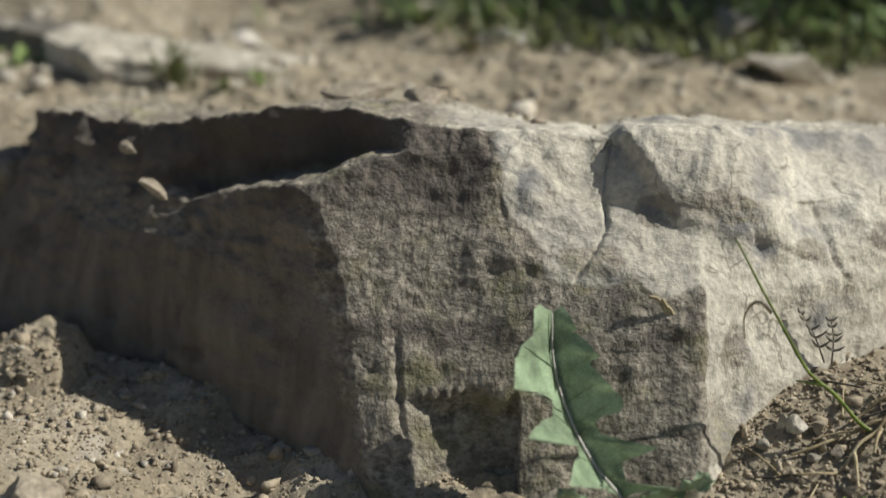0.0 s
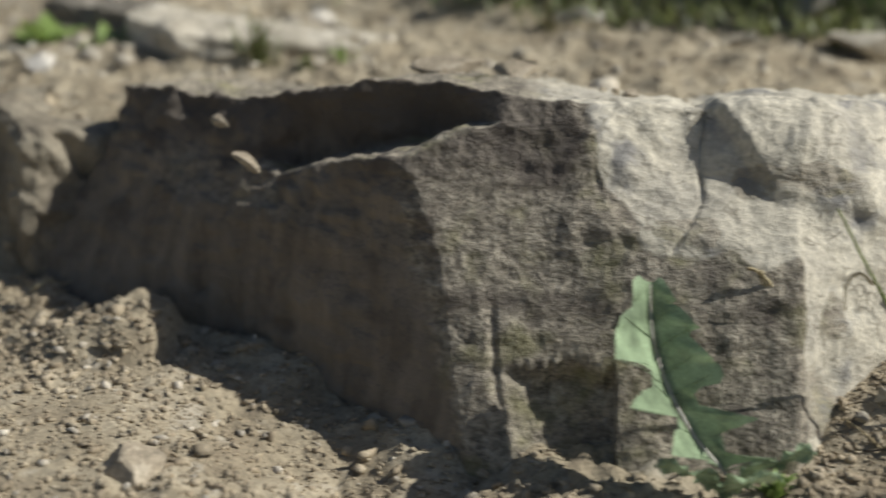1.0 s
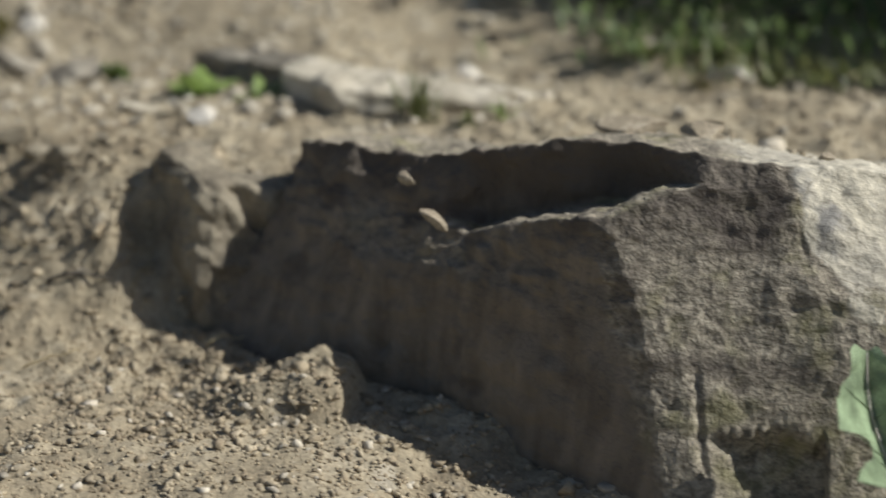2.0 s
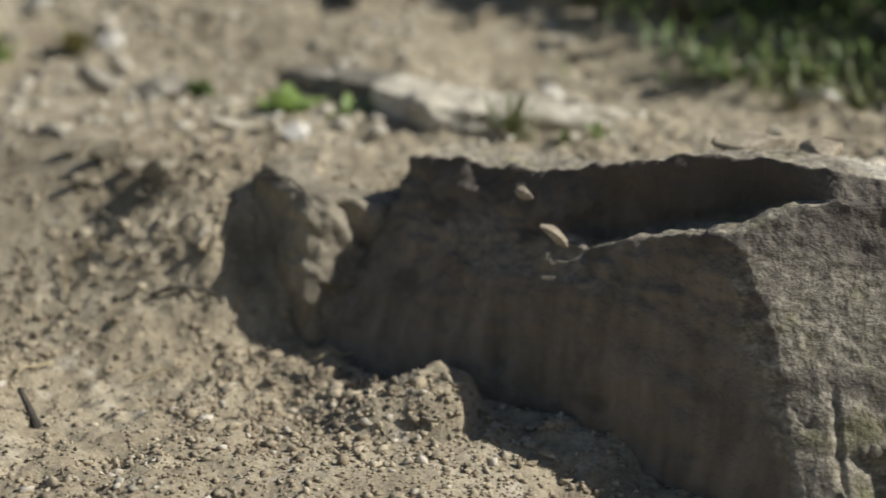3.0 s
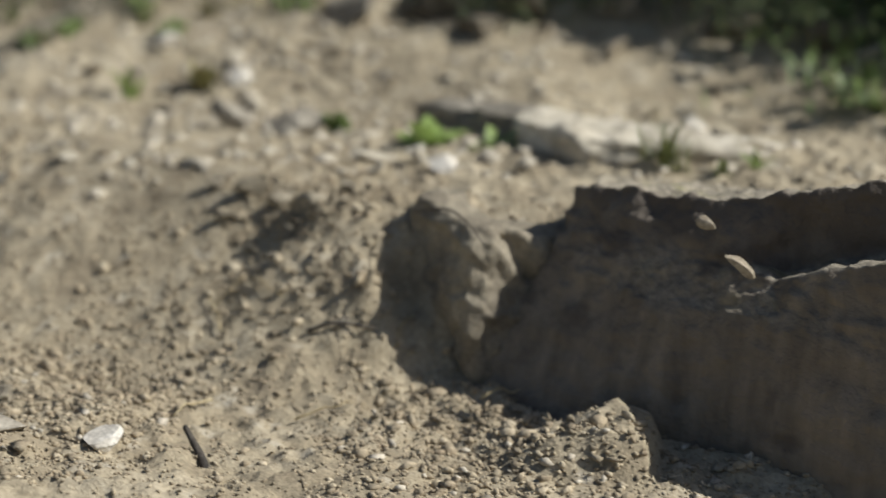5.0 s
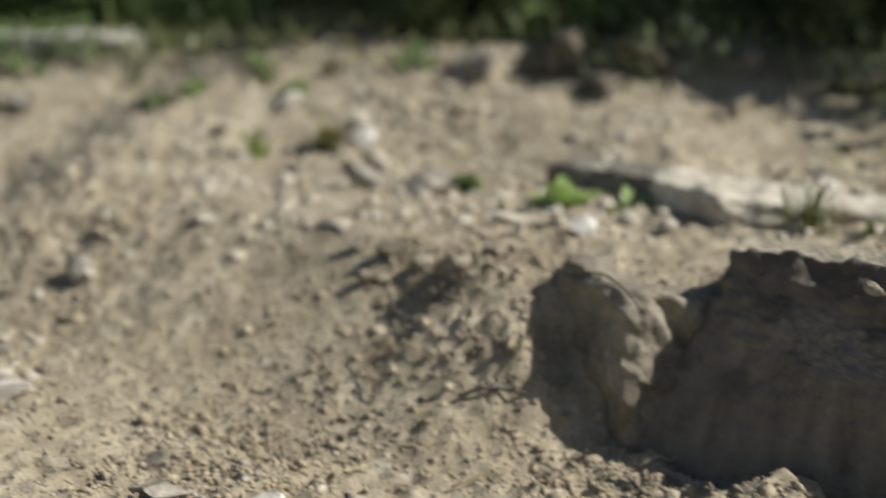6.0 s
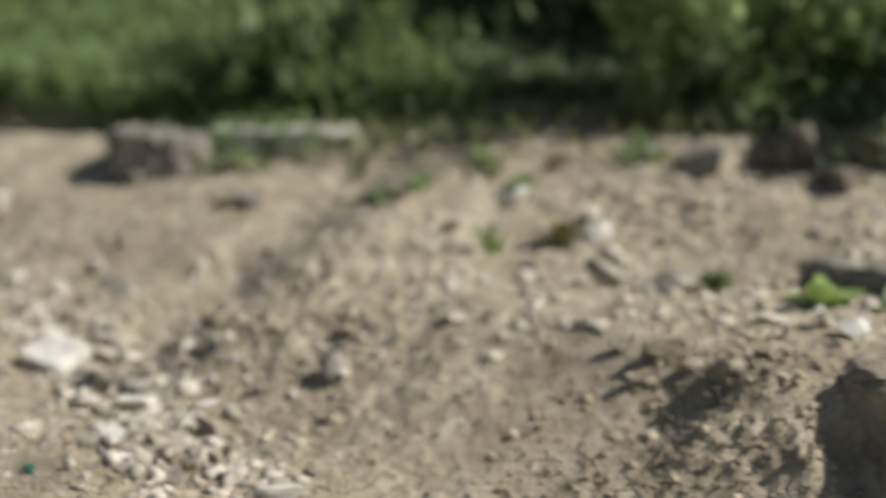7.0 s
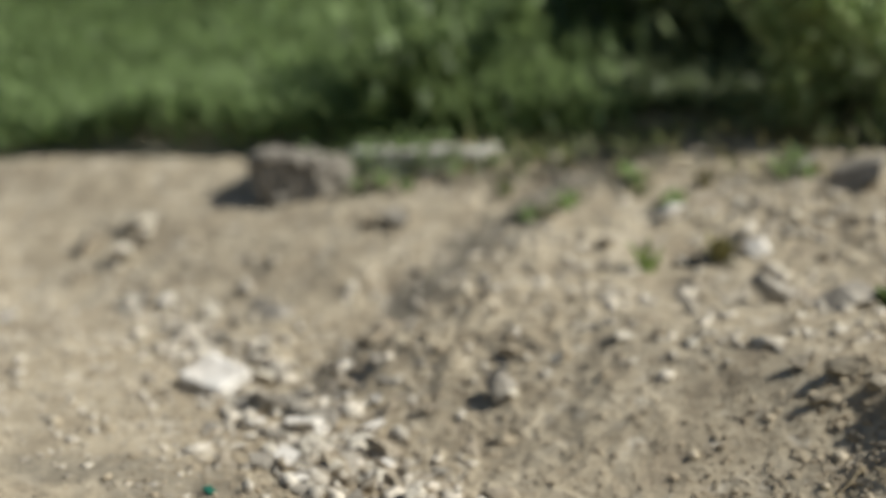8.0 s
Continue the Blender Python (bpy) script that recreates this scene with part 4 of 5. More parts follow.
fields = [crumb_field(16000, -0.62, 0.02, 0.58, 0.90, 0.0009, 0.5),
          crumb_field(4500, -0.60, -0.25, 0.80, 1.08, 0.0011, 0.5),
          crumb_field(7000, -0.95, -0.42, 0.85, 1.25, 0.0010, 0.5),
          crumb_field(7000, -1.35, -0.8, 0.8, 1.3, 0.0010, 0.5),
          crumb_field(20000, -0.95, -0.36, 0.72, 1.12, 0.0008, 0.45, lambda x, y: 0.35 + 0.65 * ramp(vnoise(x * 30, y * 30, 0, 92), -0.4, 0.5)),
          crumb_field(5000, -1.0, 0.3, 1.0, 1.55, 0.0013, 0.55),
          crumb_field(9000, 0.13, 0.34, 0.55, 0.80, 0.0008, 0.5),
          crumb_field(700, 0.14, 0.32, 0.56, 0.78, 0.0013, 0.5, None, 0.0),
          crumb_field(45, 0.14, 0.32, 0.56, 0.78, 0.0026, 0.35, None, 0.0),
          crumb_field(500, -0.34, -0.17, 0.74, 0.88, 0.0017, 0.4),
          crumb_field(160, -0.02, 0.14, 0.645, 0.68, 0.0018, 0.4)]
top = TOP_OF_ROCK[0].reshape(-1, 3)
pick = top[rng.integers(0, len(top), 700)]
fields.append((pick + np.array([0, 0, 0.0003]), np.clip(rng.lognormal(math.log(0.0011), 0.5, 700), 0.0005, 0.004)))
tagged(new("soil_crumbs", crumbs("soil_crumbs", np.concatenate([f[0] for f in fields]), np.concatenate([f[1] for f in fields]), CRUMB, rng)),
       "loose crumbs of dry earth over the ground", "earth", kind="stuff")
small = [crumb_field(1100, -0.83, -0.30, 1.10, 1.52, 0.0036, 0.5, lambda x, y: 0.2 + 0.8 * ramp(vnoise(x * 12, y * 12, 0, 96), -0.2, 0.4), -0.15), crumb_field(1700, -1.0, 0.35, 1.08, 1.6, 0.0031, 0.5, lambda x, y: 0 * x + 0.6, 0.0), crumb_field(260, -0.62, 0.0, 0.6, 0.86, 0.0024, 0.3), crumb_field(420, -1.2, -0.72, 0.86, 1.25, 0.0030, 0.4, lambda x, y: np.exp(-(((x + 0.72 + 0.75 * (y - 0.9)) / 0.08) ** 2))), crumb_field(1900, -1.15, -0.70, 0.84, 1.25, 0.0046, 0.4, lambda x, y: np.exp(-(((x + 0.81 + 0.86 * (y - 0.93)) / 0.065) ** 2))), crumb_field(2600, -1.45, -0.88, 0.85, 1.4, 0.0017, 0.45, lambda x, y: 0 * x + 0.7)]
tagged(new("small_stones", crumbs("small_stones", np.concatenate([f[0] for f in small]), np.concatenate([f[1] for f in small]), CHIPS, rng)),
       "small pale stone chips strewn over the earth", "gravel", kind="stuff")


# ---- the leafy weed in front of the boulder ----
def toothed_leaf(name, rib, left, right, folds, material, rows=220, cols=9, size=1.0, seed=5):
    """A lobed leaf with a fold along its midrib. rib: points from foot to tip; left, right: (share of height, half width)."""
    line = curve_through(rib, rows * 4)
    s = np.linspace(0, 1, rows)
    line = np.stack([np.interp(s, (line[:, 2] - line[0, 2]) / (line[-1, 2] - line[0, 2]), line[:, k]) for k in range(3)], -1)
    sheets = []
    for lobes, sign, fold in ((left, -1, folds[0]), (right, 1, folds[1])):
        lift = 0.42 * fold + 0.175
        w = np.interp(s, [a for a, _ in lobes], [b for _, b in lobes]) * size
        c = np.linspace(0, 1, cols)
        off = w[:, None] * c[None]
        wave = 0.0022 * np.sin(s[:, None] * 38 + c[None] * 3 + seed) * c[None] ** 2 * size
        x = line[:, None, 0] + sign * off
        y = line[:, None, 1] - fold * off + wave - 3 * fold * off**2
        z = line[:, None, 2] + lift * off + wave * 0.6
        sheets.append(np.stack([x, y, z], -1))
    p = np.concatenate([sheets[0][:, ::-1], sheets[1][:, 1:]], 1)
    me = grid_mesh(name, p, material)
    return me


def build_weed():
    x0, y0 = 0.092, 0.666
    weed = tagged(new("weed_plant"), "grey-green toothed weed leaf standing upright before the boulder", "weed")
    weed.location = (x0, y0, float(ground_z(x0, y0)))
    shift = np.array(weed.location)
    rib = np.array([(0.092, 0.666, 0.059), (0.0882, 0.6686, 0.0632), (0.0767, 0.6763, 0.075), (0.0672, 0.6869, 0.0896), (0.0605, 0.6975, 0.1046), (0.0569, 0.7081, 0.1199), (0.0564, 0.718, 0.1391)])
    left = [(0.0, 0.001), (0.047, 0.007), (0.079, 0.003), (0.081, 0.0095), (0.083, 0.0243), (0.147, 0.0158), (0.215, 0.0079), (0.282, 0.004), (0.284, 0.0126), (0.286, 0.0305), (0.35, 0.0205), (0.406, 0.0174), (0.433, 0.0095), (0.481, 0.0079), (0.528, 0.0158), (0.53, 0.0265), (0.59, 0.0245), (0.703, 0.021), (0.771, 0.018), (0.812, 0.0107), (0.9, 0.0105), (0.965, 0.0103), (1.0, 0.007)]
    right = [(0.0, 0.001), (0.012, 0.003), (0.03, 0.012), (0.055, 0.0268), (0.105, 0.008), (0.158, 0.0098), (0.196, 0.0177), (0.236, 0.0245), (0.257, 0.0324), (0.311, 0.0087), (0.371, 0.0095), (0.405, 0.0103), (0.429, 0.0147), (0.431, 0.0225), (0.455, 0.0258), (0.483, 0.0255), (0.531, 0.023), (0.564, 0.0245), (0.594, 0.0226), (0.651, 0.016), (0.699, 0.0185), (0.728, 0.022), (0.781, 0.0175), (0.816, 0.013), (0.849, 0.0095), (0.897, 0.012), (0.938, 0.0095), (1.0, 0.0045)]
    big = part("leaf", toothed_leaf("leaf", rib - shift, left, right, (1.15, 0.50), PALEGREEN), weed)
    line = curve_through(rib - shift, 40) + np.array([-0.0004, -0.0038, 0.0003])
    part("midrib", tri_mesh("midrib", *tube_arrays(line, np.linspace(0.0012, 0.0004, 40), 6), VEIN, True), big, "pale raised midrib")
    spine = curve_through(rib - shift, 880)
    up = (spine[:, 2] - spine[0, 2]) / (spine[-1, 2] - spine[0, 2])
    for lobes, sign, fold in ((left, -1, 1.15), (right, 1, 0.50)):
        for share, half in lobes[3:-2:3]:
            if half < 0.009:
                continue
            start = max(share - 0.09, 0.01)
            f = np.linspace(0, 1, 12)
            at = start + (share - start) * f
            off = np.minimum(0.88 * half * f, 0.9 * np.interp(at, [q for q, _ in lobes], [w for _, w in lobes]))
            base = np.stack([np.interp(at, up, spine[:, c]) for c in range(3)], -1)
            vein = base + np.stack([sign * off, -fold * off - 3 * fold * off**2 - 0.0012, (0.42 * fold + 0.175) * off], -1)
            part("side_vein", tri_mesh("side_vein", *tube_arrays(vein, 0.00045 * np.linspace(1, 0.3, 12), 5), PALEGREEN, True), big)
    low = [(0, 0.001), (0.15, 0.004), (0.3, 0.010), (0.4, 0.006), (0.55, 0.011), (0.65, 0.007), (0.8, 0.009), (1, 0.001)]
    for k, (dx, dy, dz) in enumerate([(0.032, -0.006, 0.018), (-0.028, -0.018, 0.016), (0.012, -0.035, 0.020)]):
        foot = np.array([0, 0, 0.0])
        tip = np.array([dx, dy, dz])
        small = np.array([foot, foot + tip * 0.5 + np.array([0, 0, 0.008]), tip + np.array([0, 0, 0.006]), tip * 1.15 + np.array([0, 0, 0.012])])
        part("leaf", toothed_leaf("leaf", small, low, low, (0.3, 0.3), PALEGREEN, 50, 6, 0.9, k), weed, "small low leaf")


build_weed()


def sprig(name, x, y, count, length, width, material, label, category="weed", seed=1, lean=0.5):
    """A small tuft: a broad-leaved one has each leaf as a part, a fine one is a single mesh of blades."""
    r = np.random.default_rng(seed)
    places = np.stack([x + r.normal(0, length * 0.12, count), y + r.normal(0, length * 0.12, count)], -1)
    places = np.concatenate([places, ground_z(places[:, 0], places[:, 1])[:, None] - 0.002], -1)
    v, t = blades(places, length * r.uniform(0.6, 1.15, count), width * r.uniform(0.7, 1.2, count), r.normal(lean, 0.25, count), r.uniform(0, 6.283, count), r.uniform(0.2, 0.9, count), r, 5)
    if count > 18 or name == "low_weeds":
        return tagged(new(name, tri_mesh(name, v, t, material, True)), label, category, kind="stuff")
    thing = tagged(new(name), label, category)
    thing.location = (x, y, float(ground_z(x, y)))
    for k in range(count):
        part("leaf", tri_mesh("leaf", v[k * 18:k * 18 + 18] - np.array(thing.location), t[:20], material, True), thing)
    return thing


sprig("weed_seedling", 0.118, 0.665, 60, 0.014, 0.0016, FRESH, "yellow-green feathery seedling at the foot of the weed", seed=11)
sprig("grass_tuft", 0.188, 0.628, 9, 0.030, 0.0030, FRESH, "short green grass blades on the earth mound", "grass", 19, 0.6)
sprig("weed", -0.392, 1.19, 13, 0.035, 0.009, FRESH, "bright green broad-leaved weed beside a dark stone", seed=12, lean=0.9)
sprig("weed", -0.340, 1.18, 7, 0.025, 0.006, FRESH, "green weed at the flat stone", seed=13, lean=0.9)
sprig("grass_tuft", -0.205, 1.125, 44, 0.048, 0.0013, OLIVE, "small green grass tuft behind the boulder", "grass", 14, 0.4)
sprig("grass_tuft", -0.140, 1.12, 14, 0.020, 0.0014, FRESH, "tiny green tuft behind the boulder", "grass", 20)
sprig("grass_tuft", -0.165, 1.10, 14, 0.018, 0.0014, OLIVE, "tiny grass tuft on the terrace", "grass", 15)
sprig("weed", -0.69, 1.352, 6, 0.034, 0.0035, FRESH, "fresh green sprout on the terrace", seed=16, lean=0.3)
sprig("weed", -0.622, 1.375, 16, 0.030, 0.006, YELLOWED, "yellowed weed beside a small white stone", seed=17, lean=0.5)
rng = np.random.default_rng(61)
for x, y, length in [(-1.017, 1.535, 0.030), (-0.985, 1.53, 0.026), (-0.818, 1.461, 0.024), (-0.736, 1.535, 0.026), (-0.686, 1.493, 0.022), (-0.577, 1.545, 0.028), (-0.790, 1.486, 0.020)]:
    for k in range(3):
        sprig("low_weeds", x + rng.normal(0, 0.016), y + rng.normal(0, 0.014), 12, length, 0.0030, (MEADOW, LIGHTLEAF)[k % 2], "low green weeds on the dry terrace", "weeds", 40 + k, 0.6)
sprig("weed", -0.475, 1.245, 12, 0.022, 0.006, GRASS, "small green weed behind the dark stone", seed=18, lean=0.6)
for k, (x, y) in enumerate([(-0.80, 1.44), (-0.72, 1.5), (-0.66, 1.52), (-0.98, 1.55), (-0.92, 1.56), (-0.86, 1.5), (-0.55, 1.53), (0.08, 1.27), (0.02, 1.24), (-0.02, 1.33), (0.2, 1.27), (0.3, 1.24), (0.13, 1.33), (0.36, 1.3)]):
    sprig("grass_tuft", x, y, 20, 0.026, 0.0014, YELLOWED if k % 2 == 0 else OLIVE, "low half-dry grass tuft on the terrace", "grass", 30 + k, 0.6)


# ---- thin grass stem and dry litter on the right of the boulder ----
def build_stem():
    x0, y0 = 0.217, 0.704
    stem = tagged(new("grass_plant"), "thin green grass stem with a curled dry leaf", "grass")
    stem.location = (x0, y0, float(ground_z(x0, y0)))
    shift = np.array(stem.location)
    line = curve_through(np.array([(0.236, 0.705, shift[2] - 0.002), (0.217, 0.704, 0.084), (0.201, 0.704, 0.101), (0.19, 0.703, 0.11), (0.183, 0.702, 0.118), (0.169, 0.701, 0.141), (0.157, 0.701, 0.161), (0.148, 0.701, 0.177), (0.143, 0.701, 0.185)]) - shift, 48)
    part("stalk", tri_mesh("stalk", *tube_arrays(line, np.linspace(0.0013, 0.0005, 48), 6), STEM, True), stem)
    curl = curve_through(np.array([(0.164, 0.701, 0.146), (0.159, 0.701, 0.151), (0.155, 0.701, 0.151), (0.151, 0.701, 0.145), (0.151, 0.701, 0.138), (0.152, 0.701, 0.132)]) - shift, 20)
    part("dry_leaf", tri_mesh("dry_leaf", *tube_arrays(curl, np.linspace(0.0009, 0.0003, 20), 5), STRAW, True), stem, "curled dry leaf")
    sheath = curve_through(np.array([(0.194, 0.703, 0.107), (0.187, 0.703, 0.108), (0.18, 0.703, 0.109)]) - shift, 12)
    part("sheath", tri_mesh("sheath", *tube_arrays(sheath, np.linspace(0.0014, 0.0004, 12), 5), STEM, True), stem)


build_stem()


def straws(n, x0, x1, y0, y1, long, thick, material, name, label, seed):
    r = np.random.default_rng(seed)
    for _ in range(n):
        x, y, a, s = r.uniform(x0, x1), r.uniform(y0, y1), r.uniform(0, 6.283), long * r.uniform(0.4, 1.1)
        f = np.linspace(-0.5, 0.5, 9)
        bow = r.normal(0, 0.18) * s * (0.25 - f**2)
        px, py = x + s * f * np.cos(a) - bow * np.sin(a), y + s * f * np.sin(a) + bow * np.cos(a)
        pz = np.maximum(ground_z(px, py), np.linspace(float(ground_z(px[0], py[0])), float(ground_z(px[-1], py[-1])), 9)) + thick + r.uniform(0, 0.004) + 0.02 * s * (1 - 4 * f**2)
        v, t = tube_arrays(np.stack([px, py, pz], -1), thick * r.uniform(0.6, 1.2) * np.linspace(1, 0.5, 9), 5)
        tagged(new(name, tri_mesh(name, v, t, material, True)), label, "straw", "dry stalks on the ground")


straws(16, 0.16, 0.29, 0.60, 0.73, 0.042, 0.0007, STRAW, "dry_stalk", "short dry grass stalk on the earth mound", 51)
straws(9, 0.18, 0.30, 0.66, 0.76, 0.036, 0.0009, ROOT, "dry_stalk", "dark dry stalk against the boulder", 52)
BENT = [[(0.242, 0.718, 0.0025), (0.23, 0.717, 0.0055), (0.218, 0.715, 0.0025), (0.211, 0.71, 0.0055)], [(0.242, 0.718, 0.0025), (0.229, 0.706, 0.0055), (0.223, 0.702, 0.0025), (0.213, 0.696, 0.0055), (0.203, 0.689, 0.0025), (0.191, 0.685, 0.0055), (0.174, 0.689, 0.0025)], [(0.211, 0.696, 0.0025), (0.21, 0.687, 0.0055), (0.208, 0.671, 0.0025)], [(0.207, 0.706, 0.0025), (0.197, 0.701, 0.0055), (0.18, 0.699, 0.0025)], [(0.235, 0.707, 0.0025), (0.222, 0.705, 0.0055), (0.207, 0.704, 0.0025)], [(0.226, 0.703, 0.0025), (0.222, 0.696, 0.0055), (0.22, 0.691, 0.0025)]]
for places in BENT:
    line = curve_through([(x, y, float(ground_z(x, y)) + up) for x, y, up in places], 26)
    tagged(new("dry_stalk", tri_mesh("dry_stalk", *tube_arrays(line, 0.0012 * np.linspace(1, 0.55, 26), 6), STRAW, True)), "pale bent dry grass stalk on the earth mound", "straw", "dry stalks on the ground")


def withered_sprig(foot, tip, seed):
    """A dry sprig with small leaflets on both sides, leaning on the boulder."""
    r = np.random.default_rng(seed)
    line = curve_through([foot, (np.array(foot) + tip) / 2 + np.array([0.001, -0.001, 0.001]), tip], 14)
    pieces = [tube_arrays(line, 0.0006 * np.linspace(1, 0.5, 14), 5)]
    for k in range(4, 14, 2):
        for side in (-1, 1):
            out = np.array([side * 0.006 * r.uniform(0.6, 1.2), -0.001, 0.005 * r.uniform(0.4, 1.2)]) * (1.15 - k / 20)
            pieces.append(tube_arrays(curve_through([line[k], line[k] + out * 0.5 + np.array([0, 0, -0.0008]), line[k] + out], 6), 0.0008 * np.array([0.6, 1, 1, 0.9, 0.6, 0.3]), 5))
    tagged(new("withered_sprig", tri_mesh("withered_sprig", *joined(pieces), WITHERED, True)), "grey withered sprig standing against the boulder", "dry plant", "withered sprigs")


withered_sprig((0.208, 0.756, 0.098), (0.192, 0.756, 0.128), 61)
withered_sprig((0.212, 0.756, 0.097), (0.209, 0.756, 0.124), 62)
for places in [[(0.114, 0.731, 0.139), (0.119, 0.731, 0.136), (0.121, 0.731, 0.128), (0.118, 0.731, 0.125)], [(0.107, 0.731, 0.143), (0.112, 0.731, 0.142), (0.116, 0.731, 0.135), (0.119, 0.731, 0.129)], [(0.114, 0.731, 0.142), (0.118, 0.731, 0.134), (0.115, 0.731, 0.127)]]:
    tagged(new("dry_stalk", tri_mesh("dry_stalk", *tube_arrays(curve_through(places, 14), 0.0011 * np.linspace(1, 0.4, 14), 5), STRAW, True)), "small dry stalk clinging to the boulder", "straw", "withered stalks")
straws(8, -0.5, -0.3, 0.84, 0.98, 0.035, 0.0008, STRAW, "dry_stalk", "short pale straw on the slope", 53)


def stub(points, radius, label):
    line = curve_through(points, 16)
    return tagged(new("root_stub", tri_mesh("root_stub", *tube_arrays(line, radius * np.linspace(1, 0.45, 16), 7), ROOT, True)), label, "root")


gz = float(ground_z(-0.458, 0.765))
stub([(-0.452, 0.765, gz - 0.006), (-0.460, 0.776, gz + 0.003), (-0.473, 0.792, gz + 0.013)], 0.0034, "short dark broken root standing in the earth")
stub([(x, y, float(ground_z(x, y)) + 0.002 + up) for x, y, up in [(-0.429, 0.915, 0), (-0.416, 0.915, 0.003), (-0.404, 0.917, 0.001), (-0.395, 0.915, 0.004), (-0.387, 0.916, 0.001)]], 0.0016, "thin crooked twig lying on the slope")
stub([(-0.370, 0.970, 0.163), (-0.347, 0.945, 0.171), (-0.331, 0.920, 0.169), (-0.318, 0.904, 0.158)], 0.0009, "fine root hanging over the earth block")


# ---- bank of grass and bushes ----
def leaf_cloud(center, radii, n, long, wide, r, hang=0.9):
    """Leaves spread through an uneven clump."""
    d = r.standard_normal((n, 3))
    d /= np.linalg.norm(d, axis=1, keepdims=True)
    rad = r.random(n) ** 0.45
    lump = 1 + 0.35 * vnoise(d[:, 0] * 2.3 + center[0] * 7, d[:, 1] * 2.3, d[:, 2] * 2.3, 3)
    p = np.array(center) + d * (rad * lump)[:, None] * np.array(radii)
    p[:, 2] = np.maximum(p[:, 2], soil(p[:, 0], p[:, 1]) + 0.01)
    return blades(p, long * r.uniform(0.6, 1.3, n), wide * r.uniform(0.6, 1.2, n), r.normal(hang - 0.15, 0.45, n), r.normal(3.14, 1.4, n), r.uniform(0, 0.7, n), r, 2)


def bush(x, y, height, spread, leaves, seed, label, material=BUSHLEAF, bare=0.25):
    r = np.random.default_rng(seed)
    z0 = float(soil(x, y))
    thing = tagged(new("bush"), label, "bush")
    thing.location = (x, y, z0)
    clouds = []
    for k in range(9):
        a = r.uniform(0, 6.283)
        tip = np.array([np.cos(a) * spread * r.uniform(0.3, 1), np.sin(a) * spread * r.uniform(0.3, 0.8), height * r.uniform(0.6, 1)])
        line = curve_through([np.array([r.normal(0, 0.02), r.normal(0, 0.02), -0.02]), tip * np.array([0.35, 0.35, 0.5]), tip], 12)
        part("stem", tri_mesh("stem", *tube_arrays(line, np.linspace(0.004, 0.0012, 12), 5), BARK, True), thing)
        for f in np.linspace(bare, 1, 4):
            c = line[int(f * 11)] + r.normal(0, 0.03, 3)
            v, t = leaf_cloud(c + np.array([x, y, z0]), np.array([0.30, 0.27, 0.27]) * spread * r.uniform(0.9, 1.7), leaves // 36, 0.035, 0.007, r)
            clouds.append((v - np.array([x, y, z0]), t))
    part("crown", tri_mesh("crown", *joined(clouds), material), thing)


def leafy_plant(x, y, height, spread, stems, seed, label, material):
    """A loose plant: slender pale stems with small pointed leaves along them."""
    r = np.random.default_rng(seed)
    z0 = float(soil(x, y))
    thing = tagged(new("leafy_plant"), label, "plant")
    thing.location = (x, y, z0)
    leaves = []
    for k in range(stems):
        a = r.uniform(0, 6.283)
        tip = np.array([np.cos(a) * spread * r.uniform(0.3, 1), np.sin(a) * spread * 0.5 * r.uniform(0.2, 1), height * r.uniform(0.65, 1)])
        line = curve_through([np.array([r.normal(0, spread * 0.2), r.normal(0, 0.02), -0.02]), tip * np.array([0.4, 0.4, 0.5]), tip], 20)
        part("stem", tri_mesh("stem", *tube_arrays(line, np.linspace(0.0026, 0.0009, 20), 5), PALESTEM, True), thing)
        m = 90
        at = line[r.integers(4, 20, m)] + r.normal(0, 0.008, (m, 3))
        leaves.append(blades(at, r.uniform(0.016, 0.036, m), r.uniform(0.003, 0.006, m), r.normal(1.0, 0.45, m), r.uniform(0, 6.283, m), r.uniform(0, 0.8, m), r, 3))
    part("foliage", tri_mesh("foliage", *joined(leaves), material), thing)


def tall_grass(n, x0, x1, y0, y1, long, material, label, seed, lean=0.35):
    """Long arching blades in uneven tussocks."""
    r = np.random.default_rng(seed)
    x, y = r.uniform(x0, x1, n), r.uniform(y0, y1, n)
    keep = r.random(n) < ramp(vnoise(x * 14, y * 10, 0, seed), -0.5, 0.4) * (0.15 + 0.85 * ramp(x, x1, x1 - 0.2))
    x, y = x[keep], y[keep]
    n = len(x)
    v, t = blades(np.stack([x, y, soil(x, y) - 0.004], -1), long * r.uniform(0.45, 1.1, n), r.uniform(0.0012, 0.003, n), r.normal(lean, 0.25, n), r.normal(3.7, 1.0, n), r.uniform(0.3, 1.3, n), r, 5)
    return tagged(new("tall_grass", tri_mesh("tall_grass", v, t, material, True)), label, "grass", kind="stuff")


leafy_plant(-0.58, 1.66, 0.26, 0.14, 14, 401, "light green leafy plant with pale stems above the terrace", LIGHTLEAF)
leafy_plant(-0.46, 1.64, 0.20, 0.12, 11, 402, "light green leafy plant among the stones", LIGHTLEAF)
leafy_plant(-0.28, 1.66, 0.17, 0.12, 9, 408, "light green leafy plant over dark stones", LIGHTLEAF)
tall_grass(900, -1.14, -0.70, 1.66, 1.86, 0.14, MEADOW, "long arching grass blades on the bank", 71)
bush(-0.53, 1.95, 0.30, 0.18, 3400, 411, "tall dense bush that shades the hollow", BUSHLEAF, 0.05)
bush(-0.74, 1.93, 0.20, 0.15, 2600, 409, "dense dark bush at the back of the hollow", BUSHLEAF, 0.1)
bush(-1.02, 1.76, 0.10, 0.12, 1600, 403, "green bush beyond the end of the way", GRASS, 0.15)
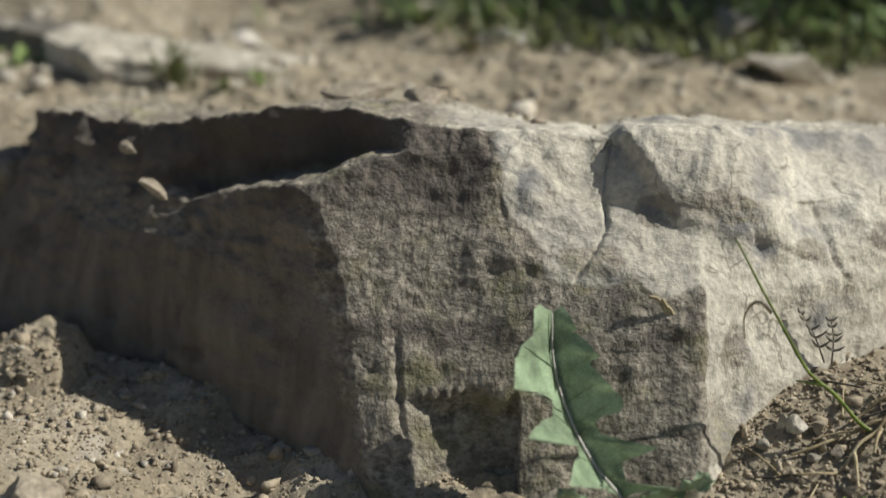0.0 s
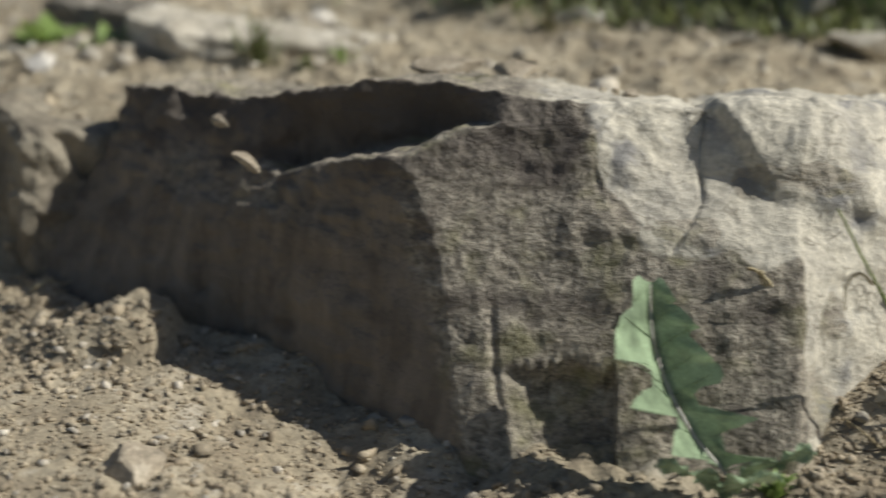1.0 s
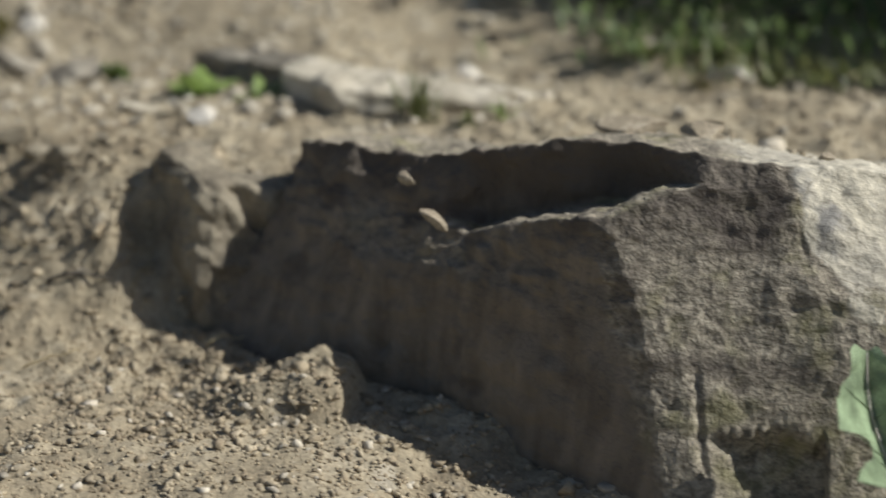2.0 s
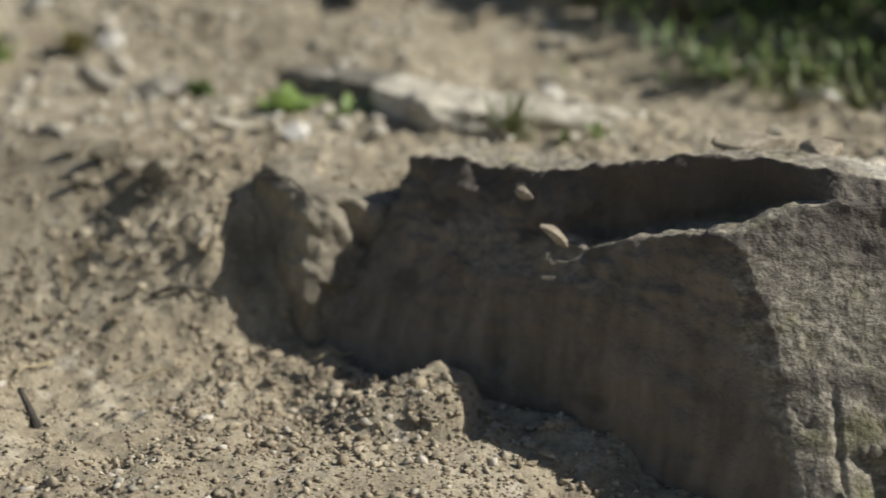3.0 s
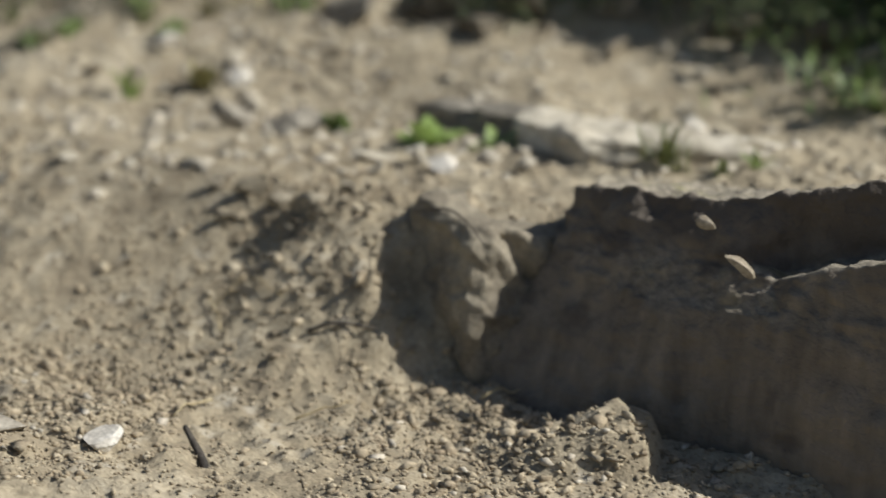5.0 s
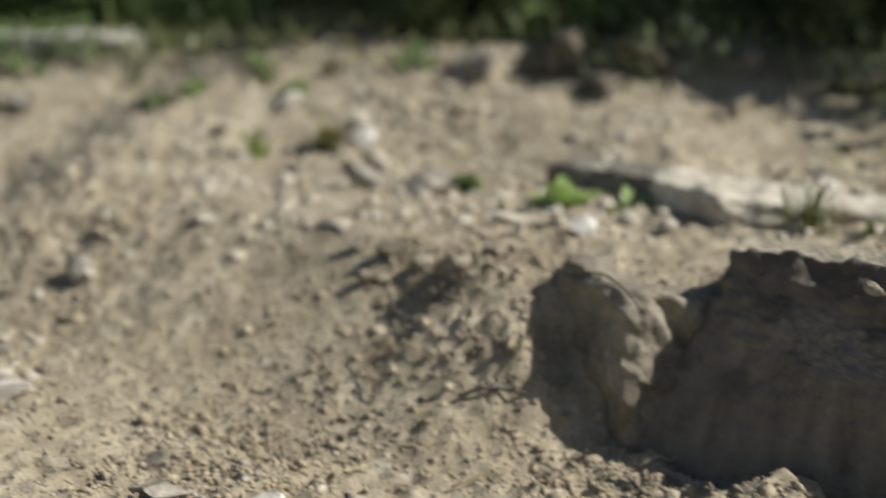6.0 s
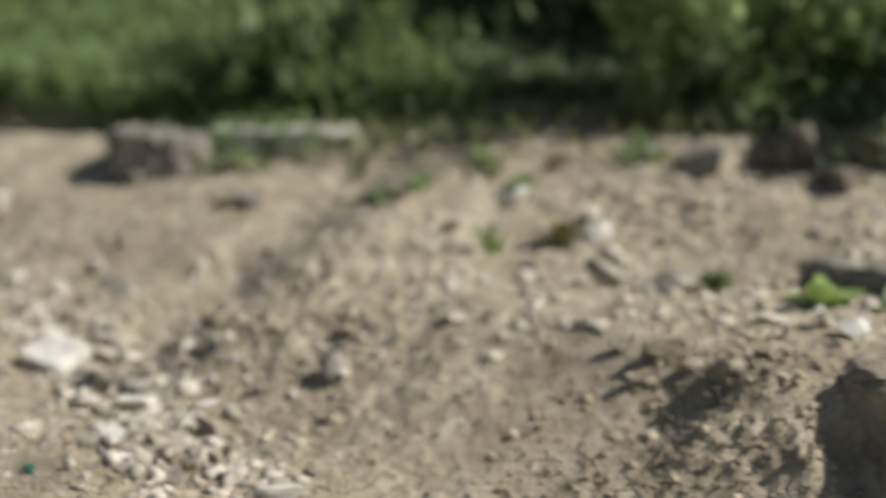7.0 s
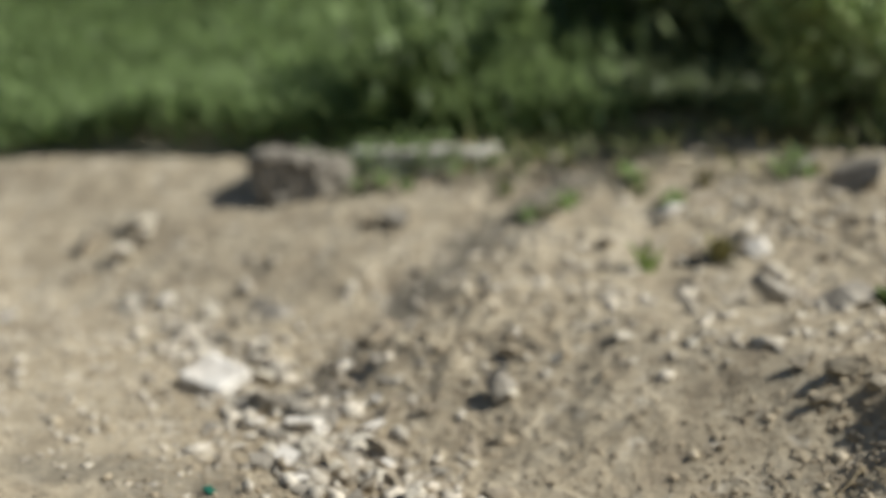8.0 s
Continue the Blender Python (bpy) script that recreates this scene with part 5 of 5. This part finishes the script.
bush(-0.10, 1.62, 0.20, 0.13, 2200, 412, "leafy dark bush above the stones", BUSHLEAF, 0.1)
bush(-0.16, 1.76, 0.08, 0.16, 2800, 404, "low dark bush behind the stones", BUSHLEAF, 0.1)
bush(0.12, 1.62, 0.17, 0.20, 2800, 405, "low green bush behind the boulder", BUSHLEAF, 0.1)
bush(0.42, 1.50, 0.20, 0.20, 2600, 406, "low green bush behind the boulder", BUSHLEAF, 0.1)
bush(0.75, 1.50, 0.17, 0.22, 2400, 407, "low green bush beside the others", BUSHLEAF, 0.1)
bush(-0.40, 1.70, 0.10, 0.09, 700, 410, "low feathery green scrub over the stones", MEADOW, 0.1)


def greenery(name, n, x0, x1, y0, y1, low, high, long, wide, material, label, seed, category="greenery"):
    """A thick cover of small leaves on the bank."""
    r = np.random.default_rng(seed)
    x, y = r.uniform(x0, x1, n) + r.normal(0, 0.035, n), y0 + (y1 - y0) * r.random(n)
    swell = 0.6 + 0.4 * vnoise(x * 6, y * 6, 0, seed)
    y = y - 0.05 * vnoise(x * 8, 0 * x, 0, seed + 1)
    p = np.stack([x, y, soil(x, y) + low + (high - low) * swell * r.random(n) ** 0.6], -1)
    v, t = blades(p, long * r.uniform(0.6, 1.3, n), wide * r.uniform(0.6, 1.2, n), r.normal(0.7, 0.4, n), r.normal(3.14, 1.0, n), r.uniform(0, 0.9, n), r, 2)
    return tagged(new(name, tri_mesh(name, v, t, material)), label, category, kind="stuff")


greenery("meadow_plants", 42000, -2.2, -0.98, 1.655, 2.4, 0.0, 0.075, 0.026, 0.003, MEADOW, "lush sunlit green plants on the bank beyond the way", 61)
greenery("meadow_plants", 7000, -3.4, 1.2, 2.4, 3.6, 0.0, 0.09, 0.06, 0.012, MEADOW, "lush green plants higher on the bank", 67)
greenery("undergrowth", 4200, -1.06, -0.82, 1.665, 2.5, 0.0, 0.09, 0.035, 0.005, GRASS, "green undergrowth in the hollow of the bank", 62)
greenery("undergrowth", 7000, -0.28, 1.2, 1.65, 2.6, 0.0, 0.10, 0.035, 0.007, BUSHLEAF, "green undergrowth behind the stones", 63)
greenery("low_plants", 3600, -0.05, 0.80, 1.30, 1.64, 0.0, 0.045, 0.022, 0.004, GRASS, "low green plants behind the boulder", 64)
greenery("low_plants", 400, -0.9, -0.5, 1.56, 1.66, 0.0, 0.03, 0.02, 0.0028, OLIVE, "low green plants at the foot of the bank", 66)
greenery("low_plants", 260, -1.0, -0.55, 1.52, 1.68, 0.0, 0.02, 0.018, 0.003, YELLOWED, "low half-dry plants along the foot of the bank", 65)
greenery("low_plants", 800, -0.40, 0.02, 1.47, 1.66, 0.0, 0.05, 0.025, 0.0035, BUSHLEAF, "low dark plants between the stones below the bushes", 68)
greenery("undergrowth", 1800, -0.56, -0.26, 1.70, 2.5, 0.0, 0.07, 0.028, 0.004, BUSHLEAF, "dark leafy plants on the bank", 69)
greenery("undergrowth", 1800, -0.84, -0.54, 1.86, 2.6, 0.0, 0.10, 0.035, 0.006, BUSHLEAF, "dark undergrowth at the back of the hollow", 62)
greenery("undergrowth", 2600, -0.86, -0.50, 1.68, 1.9, 0.0, 0.05, 0.03, 0.004, BUSHLEAF, "low dark undergrowth in the shaded hollow", 73)
greenery("low_plants", 700, 0.0, 0.62, 1.20, 1.34, 0.0, 0.03, 0.02, 0.003, OLIVE, "scattered low plants on the terrace behind the boulder", 74)
greenery("low_plants", 260, -1.05, -0.93, 1.50, 1.57, 0.0, 0.022, 0.02, 0.0028, GRASS, "low green plants before the whitish stone", 75)
